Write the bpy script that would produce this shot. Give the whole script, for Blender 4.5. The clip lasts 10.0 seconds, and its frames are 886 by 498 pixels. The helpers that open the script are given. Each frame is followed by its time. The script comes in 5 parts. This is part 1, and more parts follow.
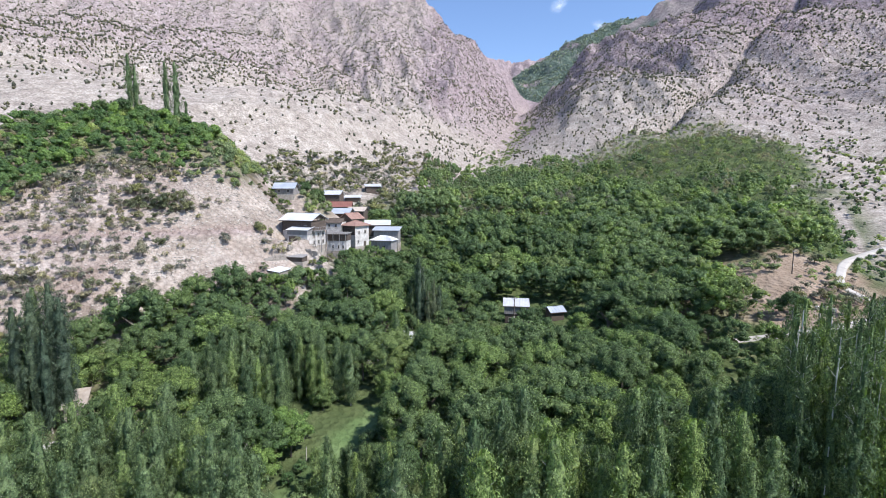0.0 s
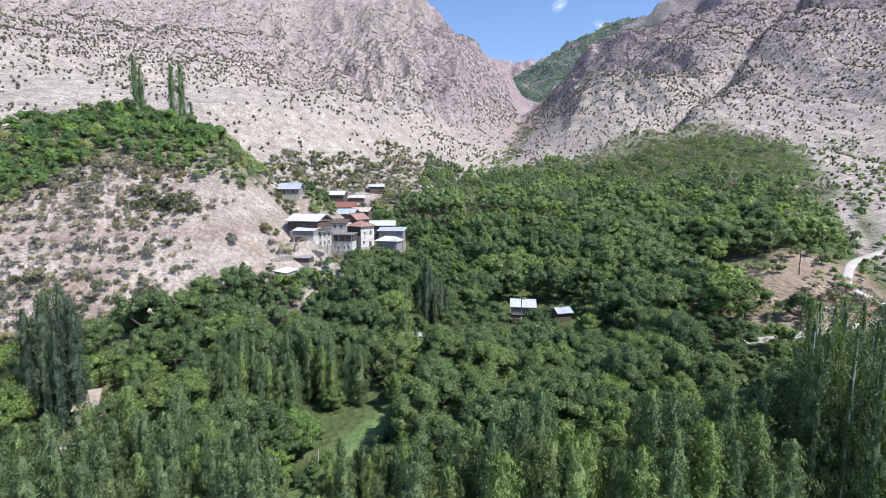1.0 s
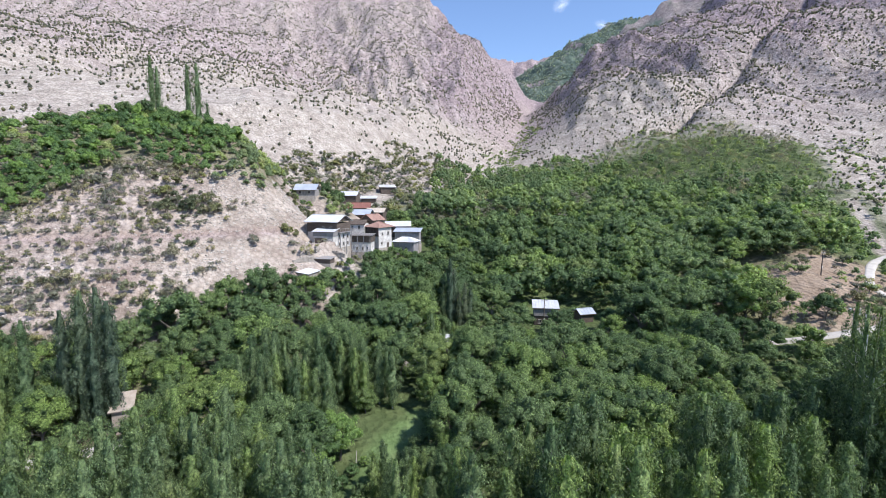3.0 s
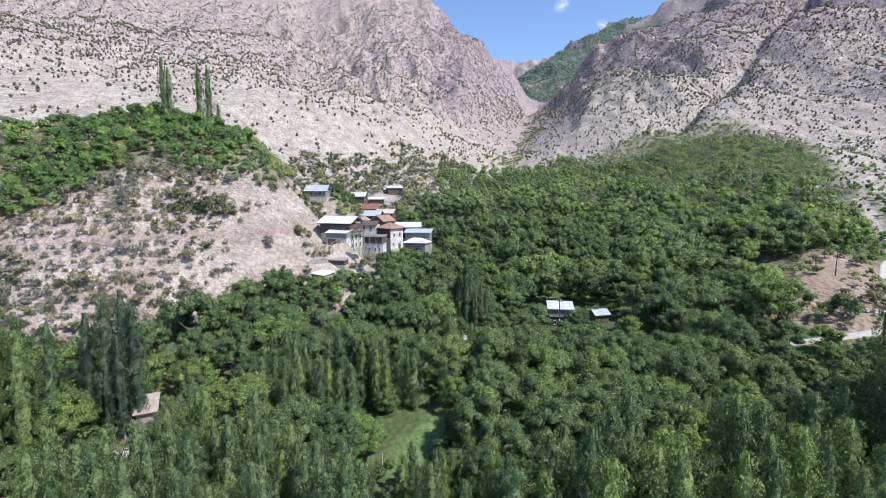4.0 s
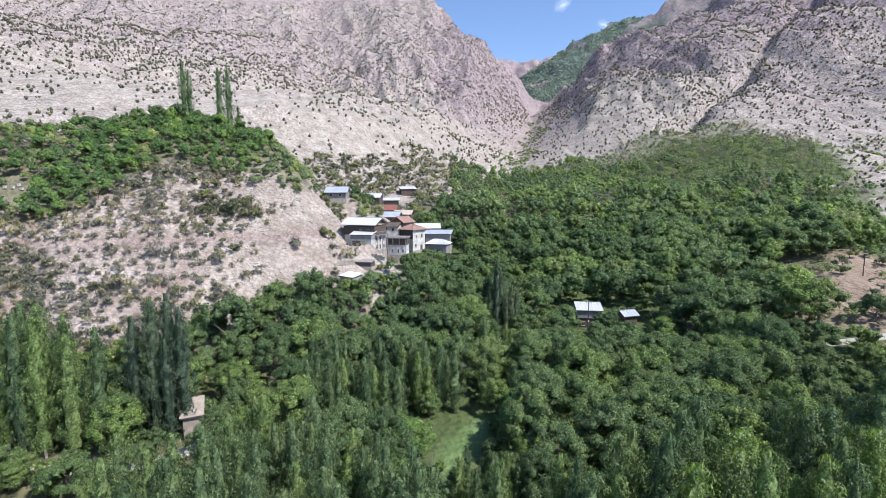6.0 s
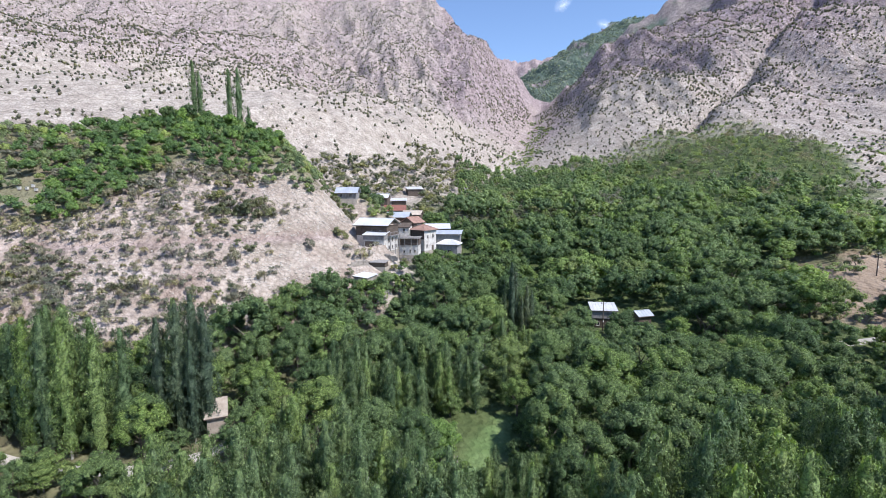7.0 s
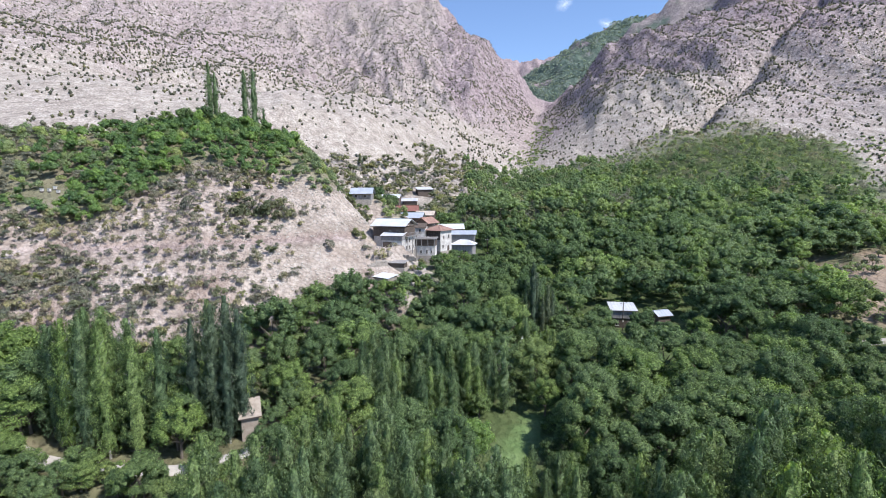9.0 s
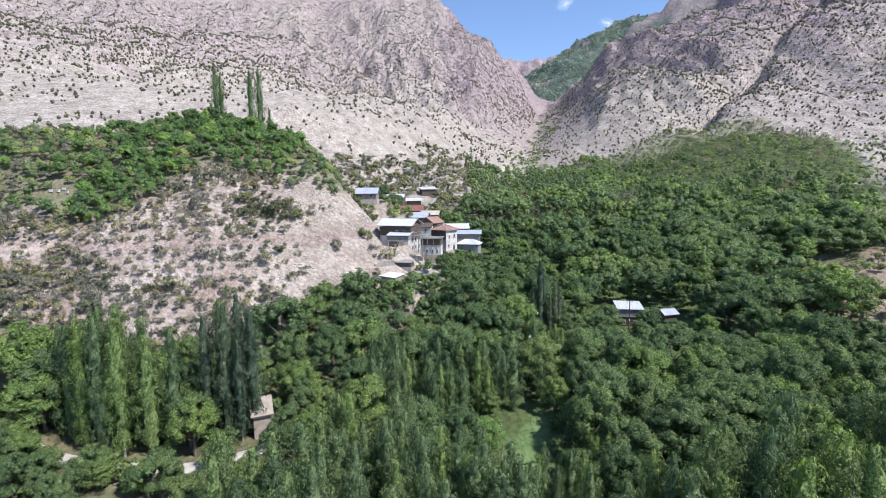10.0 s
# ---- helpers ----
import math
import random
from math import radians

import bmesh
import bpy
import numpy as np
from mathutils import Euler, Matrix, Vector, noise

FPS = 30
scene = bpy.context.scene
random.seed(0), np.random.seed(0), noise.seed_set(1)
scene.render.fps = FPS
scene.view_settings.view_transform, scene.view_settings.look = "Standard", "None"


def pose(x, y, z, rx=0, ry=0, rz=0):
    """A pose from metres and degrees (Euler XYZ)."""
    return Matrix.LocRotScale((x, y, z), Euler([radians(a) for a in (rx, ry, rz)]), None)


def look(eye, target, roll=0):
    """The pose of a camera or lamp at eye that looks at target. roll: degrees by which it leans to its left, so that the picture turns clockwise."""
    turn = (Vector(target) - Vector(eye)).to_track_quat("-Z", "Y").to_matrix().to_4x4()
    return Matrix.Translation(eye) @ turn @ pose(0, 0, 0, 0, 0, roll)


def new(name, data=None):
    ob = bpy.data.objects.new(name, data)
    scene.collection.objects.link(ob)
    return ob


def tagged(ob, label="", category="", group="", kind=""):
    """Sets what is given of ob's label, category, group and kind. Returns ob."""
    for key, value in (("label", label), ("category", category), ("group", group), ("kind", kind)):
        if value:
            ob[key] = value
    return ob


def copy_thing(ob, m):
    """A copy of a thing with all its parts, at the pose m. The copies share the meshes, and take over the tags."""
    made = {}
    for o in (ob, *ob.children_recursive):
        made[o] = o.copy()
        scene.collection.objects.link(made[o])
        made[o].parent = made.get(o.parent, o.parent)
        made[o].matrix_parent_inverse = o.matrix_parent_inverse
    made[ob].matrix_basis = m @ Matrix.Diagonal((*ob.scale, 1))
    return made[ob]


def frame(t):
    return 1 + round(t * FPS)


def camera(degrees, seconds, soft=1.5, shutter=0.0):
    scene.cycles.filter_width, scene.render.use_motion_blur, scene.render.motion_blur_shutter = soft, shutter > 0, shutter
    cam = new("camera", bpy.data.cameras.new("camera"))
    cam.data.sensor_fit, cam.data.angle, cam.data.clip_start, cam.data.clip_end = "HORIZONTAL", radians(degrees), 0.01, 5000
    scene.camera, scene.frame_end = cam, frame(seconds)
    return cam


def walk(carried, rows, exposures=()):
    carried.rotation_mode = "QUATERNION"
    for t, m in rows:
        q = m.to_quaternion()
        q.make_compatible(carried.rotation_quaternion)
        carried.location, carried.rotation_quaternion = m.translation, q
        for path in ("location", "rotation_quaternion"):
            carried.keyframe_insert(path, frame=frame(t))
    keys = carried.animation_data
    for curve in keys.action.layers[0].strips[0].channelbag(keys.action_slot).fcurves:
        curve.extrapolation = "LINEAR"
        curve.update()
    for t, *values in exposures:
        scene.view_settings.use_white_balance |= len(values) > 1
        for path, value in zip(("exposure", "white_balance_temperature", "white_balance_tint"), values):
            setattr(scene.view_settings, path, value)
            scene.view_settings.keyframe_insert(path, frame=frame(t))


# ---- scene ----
cam = camera(85.1, 10.0, soft=0.4)
METRES, EYE, TILT, LEAN, TURN = 30.0, 40.0, -7.0, 0.0, 0.0
ROWS = [
    (0.0, 0.0, 0.0, 0.0, 0.0, 0.0, -0.0),
    (0.5, -0.0243, 0.0005, 0.0051, 0.01, -0.02, -0.02),
    (1.0, -0.0604, 0.0015, 0.0092, 0.05, -0.02, -0.02),
    (1.5, -0.098, 0.0031, 0.0115, 0.1, -0.04, -0.01),
    (2.0, -0.1493, 0.0047, 0.0117, 0.13, -0.03, 0.02),
    (2.5, -0.1968, 0.0042, 0.0146, 0.17, -0.03, 0.01),
    (4.0, -0.3856, 0.0027, 0.0272, 0.25, 0.01, 0.13),
    (4.5, -0.4461, 0.0026, 0.0335, 0.31, 0.0, 0.22),
    (5.0, -0.5157, 0.003, 0.0374, 0.29, 0.0, 0.27),
    (5.5, -0.5744, 0.004, 0.0396, 0.31, 0.01, 0.29),
    (7.0, -0.7697, 0.0001, 0.0461, 0.34, 0.02, 0.4),
    (7.5, -0.8254, -0.0016, 0.0499, 0.35, -0.01, 0.46),
    (8.0, -0.8798, -0.0068, 0.0546, 0.37, -0.02, 0.57),
    (8.5, -0.908, -0.0135, 0.057, 0.39, -0.01, 0.52),
    (9.0, -0.9409, -0.0229, 0.0551, 0.49, -0.01, 0.53),
    (9.5, -0.968, -0.0316, 0.053, 0.57, -0.01, 0.58),
    (10.0, -0.9914, -0.0416, 0.0505, 0.65, -0.02, 0.66),
]
walk(cam, [(t, pose(0, 0, EYE, TILT, LEAN, TURN) @ pose(METRES * x, METRES * y, METRES * z, 90 + pitch, roll, yaw)) for t, x, y, z, yaw, pitch, roll in ROWS])

# ---- light ----
SUN_AZ, SUN_EL = 122.0, 52.0          # degrees clockwise from +y, above the horizon
world = bpy.data.worlds.new("sky")
scene.world = world
world.use_nodes = True
wn = world.node_tree.nodes
sky = wn.new("ShaderNodeTexSky")
sky.sky_type = "NISHITA"
sky.sun_disc = False
sky.sun_elevation, sky.sun_rotation = radians(SUN_EL), radians(SUN_AZ)
sky.altitude, sky.dust_density, sky.ozone_density = 600, 0.4, 1.5
wn["Background"].inputs["Strength"].default_value = 0.146
tint = wn.new("ShaderNodeMix")
tint.data_type, tint.blend_type = "RGBA", "MULTIPLY"
tint.inputs[0].default_value, tint.inputs[7].default_value = 1.0, (0.93, 1.0, 1.16, 1)
world.node_tree.links.new(sky.outputs[0], tint.inputs[6])
world.node_tree.links.new(tint.outputs[2], wn["Background"].inputs["Color"])
sun = new("sun", bpy.data.lights.new("sun", "SUN"))
sun.data.energy, sun.data.angle, sun.data.color = 4.65, radians(0.53), (1.0, 0.96, 0.93)
_az, _el = radians(SUN_AZ), radians(SUN_EL)
SUN_DIR = Vector((math.sin(_az) * math.cos(_el), math.cos(_az) * math.cos(_el), math.sin(_el)))
sun.matrix_world = look((0, 0, 300), Vector((0, 0, 300)) - SUN_DIR)
scene.view_settings.exposure = 0.37


# ---- noise and ground shape ----
def lattice(ix, iy, seed):
    h = np.sin(ix * 127.1 + iy * 311.7 + seed * 74.7) * 43758.5453
    return h - np.floor(h)


def value_noise(x, y, seed=0):
    ix, iy = np.floor(x), np.floor(y)
    fx, fy = x - ix, y - iy
    fx, fy = fx * fx * (3 - 2 * fx), fy * fy * (3 - 2 * fy)
    a, b = lattice(ix, iy, seed), lattice(ix + 1, iy, seed)
    c, d = lattice(ix, iy + 1, seed), lattice(ix + 1, iy + 1, seed)
    return (a + (b - a) * fx) * (1 - fy) + (c + (d - c) * fx) * fy


def fbm(x, y, size, octaves=4, seed=0):
    """Layered noise from -1 to 1; size is the largest feature in metres."""
    total, amp, norm = 0.0, 1.0, 0.0
    for k in range(octaves):
        f = 2 ** k / size
        c, s = math.cos(0.6 * k), math.sin(0.6 * k)
        total = total + amp * (2 * value_noise((x * c - y * s) * f + 17.3 * k, (x * s + y * c) * f + 5.1 * k, seed + k) - 1)
        norm += amp
        amp *= 0.5
    return total / norm


def gullies(x, y, size, octaves=3, seed=0):
    """Sharp crests and worn channels, 0 to 1."""
    total, amp, norm = 0.0, 1.0, 0.0
    for k in range(octaves):
        f = 2 ** k / size
        total = total + amp * (1 - np.abs(2 * value_noise(x * f + 9.2 * k, y * f + 3.7 * k, seed + k) - 1) * 1.6)
        norm += amp
        amp *= 0.5
    return total / norm


def smooth(a, b, x):
    t = np.clip((x - a) / (b - a), 0, 1)
    return t * t * (3 - 2 * t)


def ridge(x, y, crest, front, back, soft, lip=0.0):
    """Height of a mountain whose crest runs through these points; front: slope on the crest's right-hand side;
    lip: how far it first breaks away steeply."""
    best = np.full(np.shape(x), -1e4)
    for (x0, y0, z0), (x1, y1, z1) in zip(crest, crest[1:]):
        ux, uy = x1 - x0, y1 - y0
        ll = ux * ux + uy * uy
        t = np.clip(((x - x0) * ux + (y - y0) * uy) / ll, 0, 1)
        dx, dy = x - (x0 + t * ux), y - (y0 + t * uy)
        d = np.sqrt(dx * dx + dy * dy)
        side = (ux * (y - y0) - uy * (x - x0)) / np.sqrt(ll)
        w = smooth(-1, 1, side / (soft + 1))
        slope = front + (back - front) * w
        best = np.maximum(best, z0 + t * (z1 - z0) - slope * (np.sqrt(d * d + soft * soft) - soft) - lip * (1 - np.exp(-d / 35)))
    return best


AXIS_Y = np.array([-600.0, 40, 80, 130, 180, 257, 364, 613, 927, 1500, 2600, 4000])
AXIS_X = np.array([-10.0, -10, -10, 0, 5, 10, 20, 70, 150, 270, 380, 450])
AXIS_Z = np.array([-26.0, -5, -2, 3, 12, 28, 39, 76, 165, 290, 430, 500])

# crests of the hills and mountains, west to east: x, y, height
WEST_CREST = [(-2400, 700, 640), (-1300, 1100, 660), (-600, 1350, 650), (-300, 1370, 600), (-220, 1350, 570)]
WEST_PEAK = [(-260, 1330, 640), (-138, 1290, 600), (-72, 1245, 526), (-35, 1215, 488), (3, 1205, 456), (24, 1195, 424), (34, 1185, 403), (67, 1165, 368), (98, 1140, 338), (132, 1105, 294), (149, 1080, 274), (179, 1020, 235), (188, 965, 194)]
WEST_SHOULDER = [(-1400, 300, 340), (-700, 380, 260), (-430, 505, 212), (-380, 660, 250), (-320, 950, 340)]
WEST_BENCH = [(-360, 335, 126), (-244, 345, 119), (-148, 358, 112), (-125, 510, 138), (-60, 570, 138), (25, 630, 130), (60, 655, 100)]
WEST_HILL = [(-420, 130, 78), (-230, 165, 62), (-150, 170, 62), (-118, 183, 67), (-94, 184, 61.5), (-80, 175, 54), (-68, 167, 46), (-57, 160.5, 36), (-46, 154, 25), (-40, 140, 13)]
EAST_HILL = [(95, 545, 76), (136, 480, 69), (180, 435, 71), (204, 428, 80), (227, 392, 81), (238, 375, 76.5), (246, 362, 73.5), (250, 350, 69), (249, 335, 60), (243, 312, 47), (238, 285, 33), (236, 259, 15), (236, 200, 4)]
EAST_CREST = [(176, 960, 188), (194, 935, 213), (217, 920, 230), (254, 910, 253), (278, 905, 264), (293, 900, 274), (327, 892, 310), (354, 888, 323), (389, 880, 332), (432, 872, 355), (473, 862, 385), (620, 860, 420), (1000, 900, 520), (2400, 700, 600)]
EAST_SPUR = [(220, 470, 92), (302, 545, 132), (386, 620, 175), (439, 660, 206), (510, 710, 249), (578, 750, 291), (639, 790, 327), (745, 850, 386)]
EAST_RIB = [(180, 490, 92), (207, 540, 124), (240, 700, 165), (300, 925, 255)]
EAST_FLANK = [(300, 330, 38), (420, 385, 88), (620, 480, 190), (900, 640, 330)]
VILLAGE = [(-60, 262, 31), (-54, 222, 26), (-48, 200, 23.5), (-44, 178, 20.5), (-38, 160, 17.5), (-38, 142, 11)]
SHED_LEDGE = [(-51, 134, 17.6), (-44, 134.5, 16.6)]
HUT_LEDGE = [(-68, 197, 39.5), (-58, 192, 38.5)]
BANK = [(80, 140, 9), (97, 142, 16.5), (114, 160, 21), (128, 185, 24)]
FAR_GREEN = [(222, 1850, 382), (270, 1900, 440), (343, 1950, 490), (419, 2000, 550), (468, 2020, 586), (540, 2040, 636), (610, 2050, 675), (655, 2050, 700), (719, 2040, 712), (782, 2030, 725), (1000, 1990, 780)]
FAR_CLIFF = [(569, 1750, 530), (600, 1720, 592), (620, 1705, 612), (675, 1690, 640), (716, 1680, 672), (913, 1650, 775), (1500, 1600, 820)]
FAR_WEST = [(-900, 2500, 760), (24, 2650, 800), (211, 2680, 765), (267, 2690, 752), (328, 2700, 734), (374, 2700, 712), (407, 2620, 700), (447, 2600, 712), (514, 2600, 722), (607, 2600, 722), (900, 2700, 740)]


def ground_parts(x, y):
    ax = np.interp(y, AXIS_Y, AXIS_X)
    off = x - ax
    floor = np.interp(y, AXIS_Y, AXIS_Z) + 0.04 * (np.sqrt(off * off + 100) - 10) + 0.04 * np.maximum(np.abs(off) - 60, 0)
    wx = x + 14 * fbm(x, y, 120, 3, 5)
    wy = y + 14 * fbm(x, y, 120, 3, 9)
    far = smooth(250, 420, y)
    mx, my = x + far * (wx - x), y + far * (wy - y)
    # the gorge cut through the mountains
    west_cut = np.interp(y, [200, 260, 290, 330, 400, 700, 1000, 1400], [0.02, 0.07, 0.11, 0.32, 0.52, 0.58, 0.9, 1.2])
    east_cut = np.interp(y, [200, 480, 560, 800, 1000], [0.15, 0.2, 0.45, 0.75, 1.1])
    cut = floor + np.where(off < 0, west_cut, east_cut) * (np.sqrt(off * off + 36) - 6) + 0.4 * np.maximum(np.abs(off) - 75, 0) + 300 * smooth(1300, 1800, y)
    # the west hill breaks off above the village
    along, beyond = ((x + 68) * 22 - (y - 167) * 13) / 25.55, ((x + 68) * 13 + (y - 167) * 22) / 25.55 + 1.5
    east_face = 45.5 - 0.88 * along - 0.8 * np.maximum(beyond, 0) + 10 * np.maximum(-beyond, 0)
    south_face = 18.5 + 0.7 * ((y - 138) - 0.6 * (x + 45))
    # the terrace cut for the tall house
    u = np.clip(((x + 49) * 9.5 + (y - 151) * 9) / 171.25, 0, 1)
    terrace = 22.3 + 1.25 * np.maximum(np.hypot(x + 49 - 9.5 * u, y - 151 - 9 * u) - 4.2, 0)
    massif = np.maximum.reduce([
        ridge(mx, my, WEST_CREST, 0.68, 0.6, 12),
        ridge(mx, my, WEST_PEAK, 0.62, 0.85, 3, 72),
        ridge(x, y, WEST_BENCH, 0.38, 0.5, 10),
        ridge(mx, my, EAST_CREST, 0.63, 0.8, 8),
    ])
    return floor, far, [
        floor,
        np.minimum(massif, cut - 8 * smooth(240, 190, y)),
        ridge(mx, my, WEST_SHOULDER, 0.5, 0.45, 25),
        np.minimum(np.minimum(ridge(x, y, WEST_HILL, 0.65, 0.66, 5), east_face), np.minimum(south_face, terrace)),
        ridge(x, y, EAST_HILL, 0.36, 0.33, 8),
        ridge(x, y, VILLAGE, 0.5, 0.33, 6),
        ridge(x, y, SHED_LEDGE, 0.9, 0.6, 2),
        ridge(x, y, HUT_LEDGE, 0.9, 0.7, 3),
        ridge(x, y, BANK, 0.38, 0.38, 5),
        ridge(mx, my, EAST_SPUR, 0.55, 0.55, 5),
        ridge(mx, my, EAST_RIB, 0.5, 0.5, 8),
        ridge(mx, my, EAST_FLANK, 0.5, 0.5, 16),
        ridge(mx, my, FAR_GREEN, 0.62, 0.6, 10),
        ridge(mx, my, FAR_WEST, 0.7, 0.6, 10),
        ridge(mx, my, FAR_CLIFF, 0.9, 0.7, 4, 40),
    ]


def TRACK(x, y, z):
    """Where the old footpath crosses the hillside."""
    return np.exp(-((z - 27.6) / 1.1) ** 2) * smooth(-48, -55, x) * smooth(-150, -120, x) * smooth(158, 150, y)


def GORGE_GULLY(x, y):
    """A deep stream gully beside the eastern spur."""
    best = np.full(np.shape(x), 1e4)
    for (x0, y0), (x1, y1) in zip(GULLY, GULLY[1:]):
        ux, uy = x1 - x0, y1 - y0
        t = np.clip(((x - x0) * ux + (y - y0) * uy) / (ux * ux + uy * uy), 0, 1)
        best = np.minimum(best, np.hypot(x - x0 - t * ux, y - y0 - t * uy))
    return 24 * np.exp(-best / 12)


GULLY = [(212, 486), (300, 560), (400, 640), (500, 720), (560, 800)]


def ground_z(x, y):
    x, y = np.asarray(x, float), np.asarray(y, float)
    floor, far, parts = ground_parts(x, y)
    k = 1.6
    top = np.maximum.reduce(parts)
    z = top + k * np.log(sum(np.exp((p - top) / k) for p in parts))
    rise = smooth(6, 70, z - floor)
    z = z + far * rise * (1 - 0.65 * smooth(1300, 1600, y)) * (26 + 30 * smooth(100, 250, x)) * (gullies(x + 0.25 * y, 0.35 * y, 150, 4, 3) - 0.5) * smooth(300, 700, y)
    z = z + far * rise * (11 + 7 * smooth(500, 800, y) + 8 * smooth(240, 340, x)) * (gullies(x + 0.3 * y, 0.4 * y, 42, 3, 8) - 0.5)
    z = z + far * rise * 5 * smooth(350, 600, y) * (gullies(x - 0.2 * y, 0.7 * y, 19, 2, 13) - 0.5)
    z = z - GORGE_GULLY(x, y)
    near = smooth(4, 20, z - floor)
    z = z + near * (0.9 * fbm(x, y, 16, 4, 21) + 0.35 * fbm(x, y, 3.5, 3, 31))
    z = z + (1 - near) * 0.5 * fbm(x, y, 25, 3, 41)
    track = TRACK(x, y, z)
    z = z - 0.75 * track * (z - 27.6)
    return z


def steps(start, stop, fine_a, fine_b, fine, grow_a, grow_b):
    """Grid lines from start to stop, even between fine_a and fine_b and wider beyond."""
    mid = list(np.arange(fine_a, fine_b, fine))
    up, s = [fine_b], fine
    while up[-1] < stop:
        s *= grow_b
        up.append(up[-1] + s)
    down, s = [], fine
    at = fine_a
    while at > start:
        s *= grow_a
        at -= s
        down.append(at)
    return np.array(down[::-1] + mid + up)


# ---- materials ----
def material(name, rough=0.9, spec=0.2):
    m = bpy.data.materials.new(name)
    m.use_nodes = True
    b = m.node_tree.nodes["Principled BSDF"]
    b.inputs["Roughness"].default_value = rough
    b.inputs["Specular IOR Level"].default_value = spec
    return m, m.node_tree.nodes, m.node_tree.links, b


def ramp(nodes, links, source, stops):
    r = nodes.new("ShaderNodeValToRGB")
    els = r.color_ramp.elements
    while len(els) < len(stops):
        els.new(0.5)
    for e, (p, c) in zip(els, stops):
        e.position, e.color = p, (*c, 1) if len(c) == 3 else c
    links.new(source, r.inputs[0])
    return r.outputs[0]


def noise_node(nodes, links, scale, detail=5, rough=0.6, vec=None):
    n = nodes.new("ShaderNodeTexNoise")
    n.inputs["Scale"].default_value, n.inputs["Detail"].default_value, n.inputs["Roughness"].default_value = scale, detail, rough
    if vec is not None:
        links.new(vec, n.inputs["Vector"])
    return n.outputs["Fac"]


def mix(nodes, links, fac, a, b, mode="MIX"):
    m = nodes.new("ShaderNodeMix")
    m.data_type, m.blend_type = "RGBA", mode
    for sock, v in ((m.inputs[0], fac), (m.inputs[6], a), (m.inputs[7], b)):
        if isinstance(v, (int, float)):
            sock.default_value = v
        elif isinstance(v, tuple):
            sock.default_value = (*v, 1)
        else:
            links.new(v, sock)
    return m.outputs[2]


def bump(nodes, links, b, height, strength, distance):
    n = nodes.new("ShaderNodeBump")
    n.inputs["Strength"].default_value, n.inputs["Distance"].default_value = strength, distance
    links.new(height, n.inputs["Height"])
    links.new(n.outputs[0], b.inputs["Normal"])


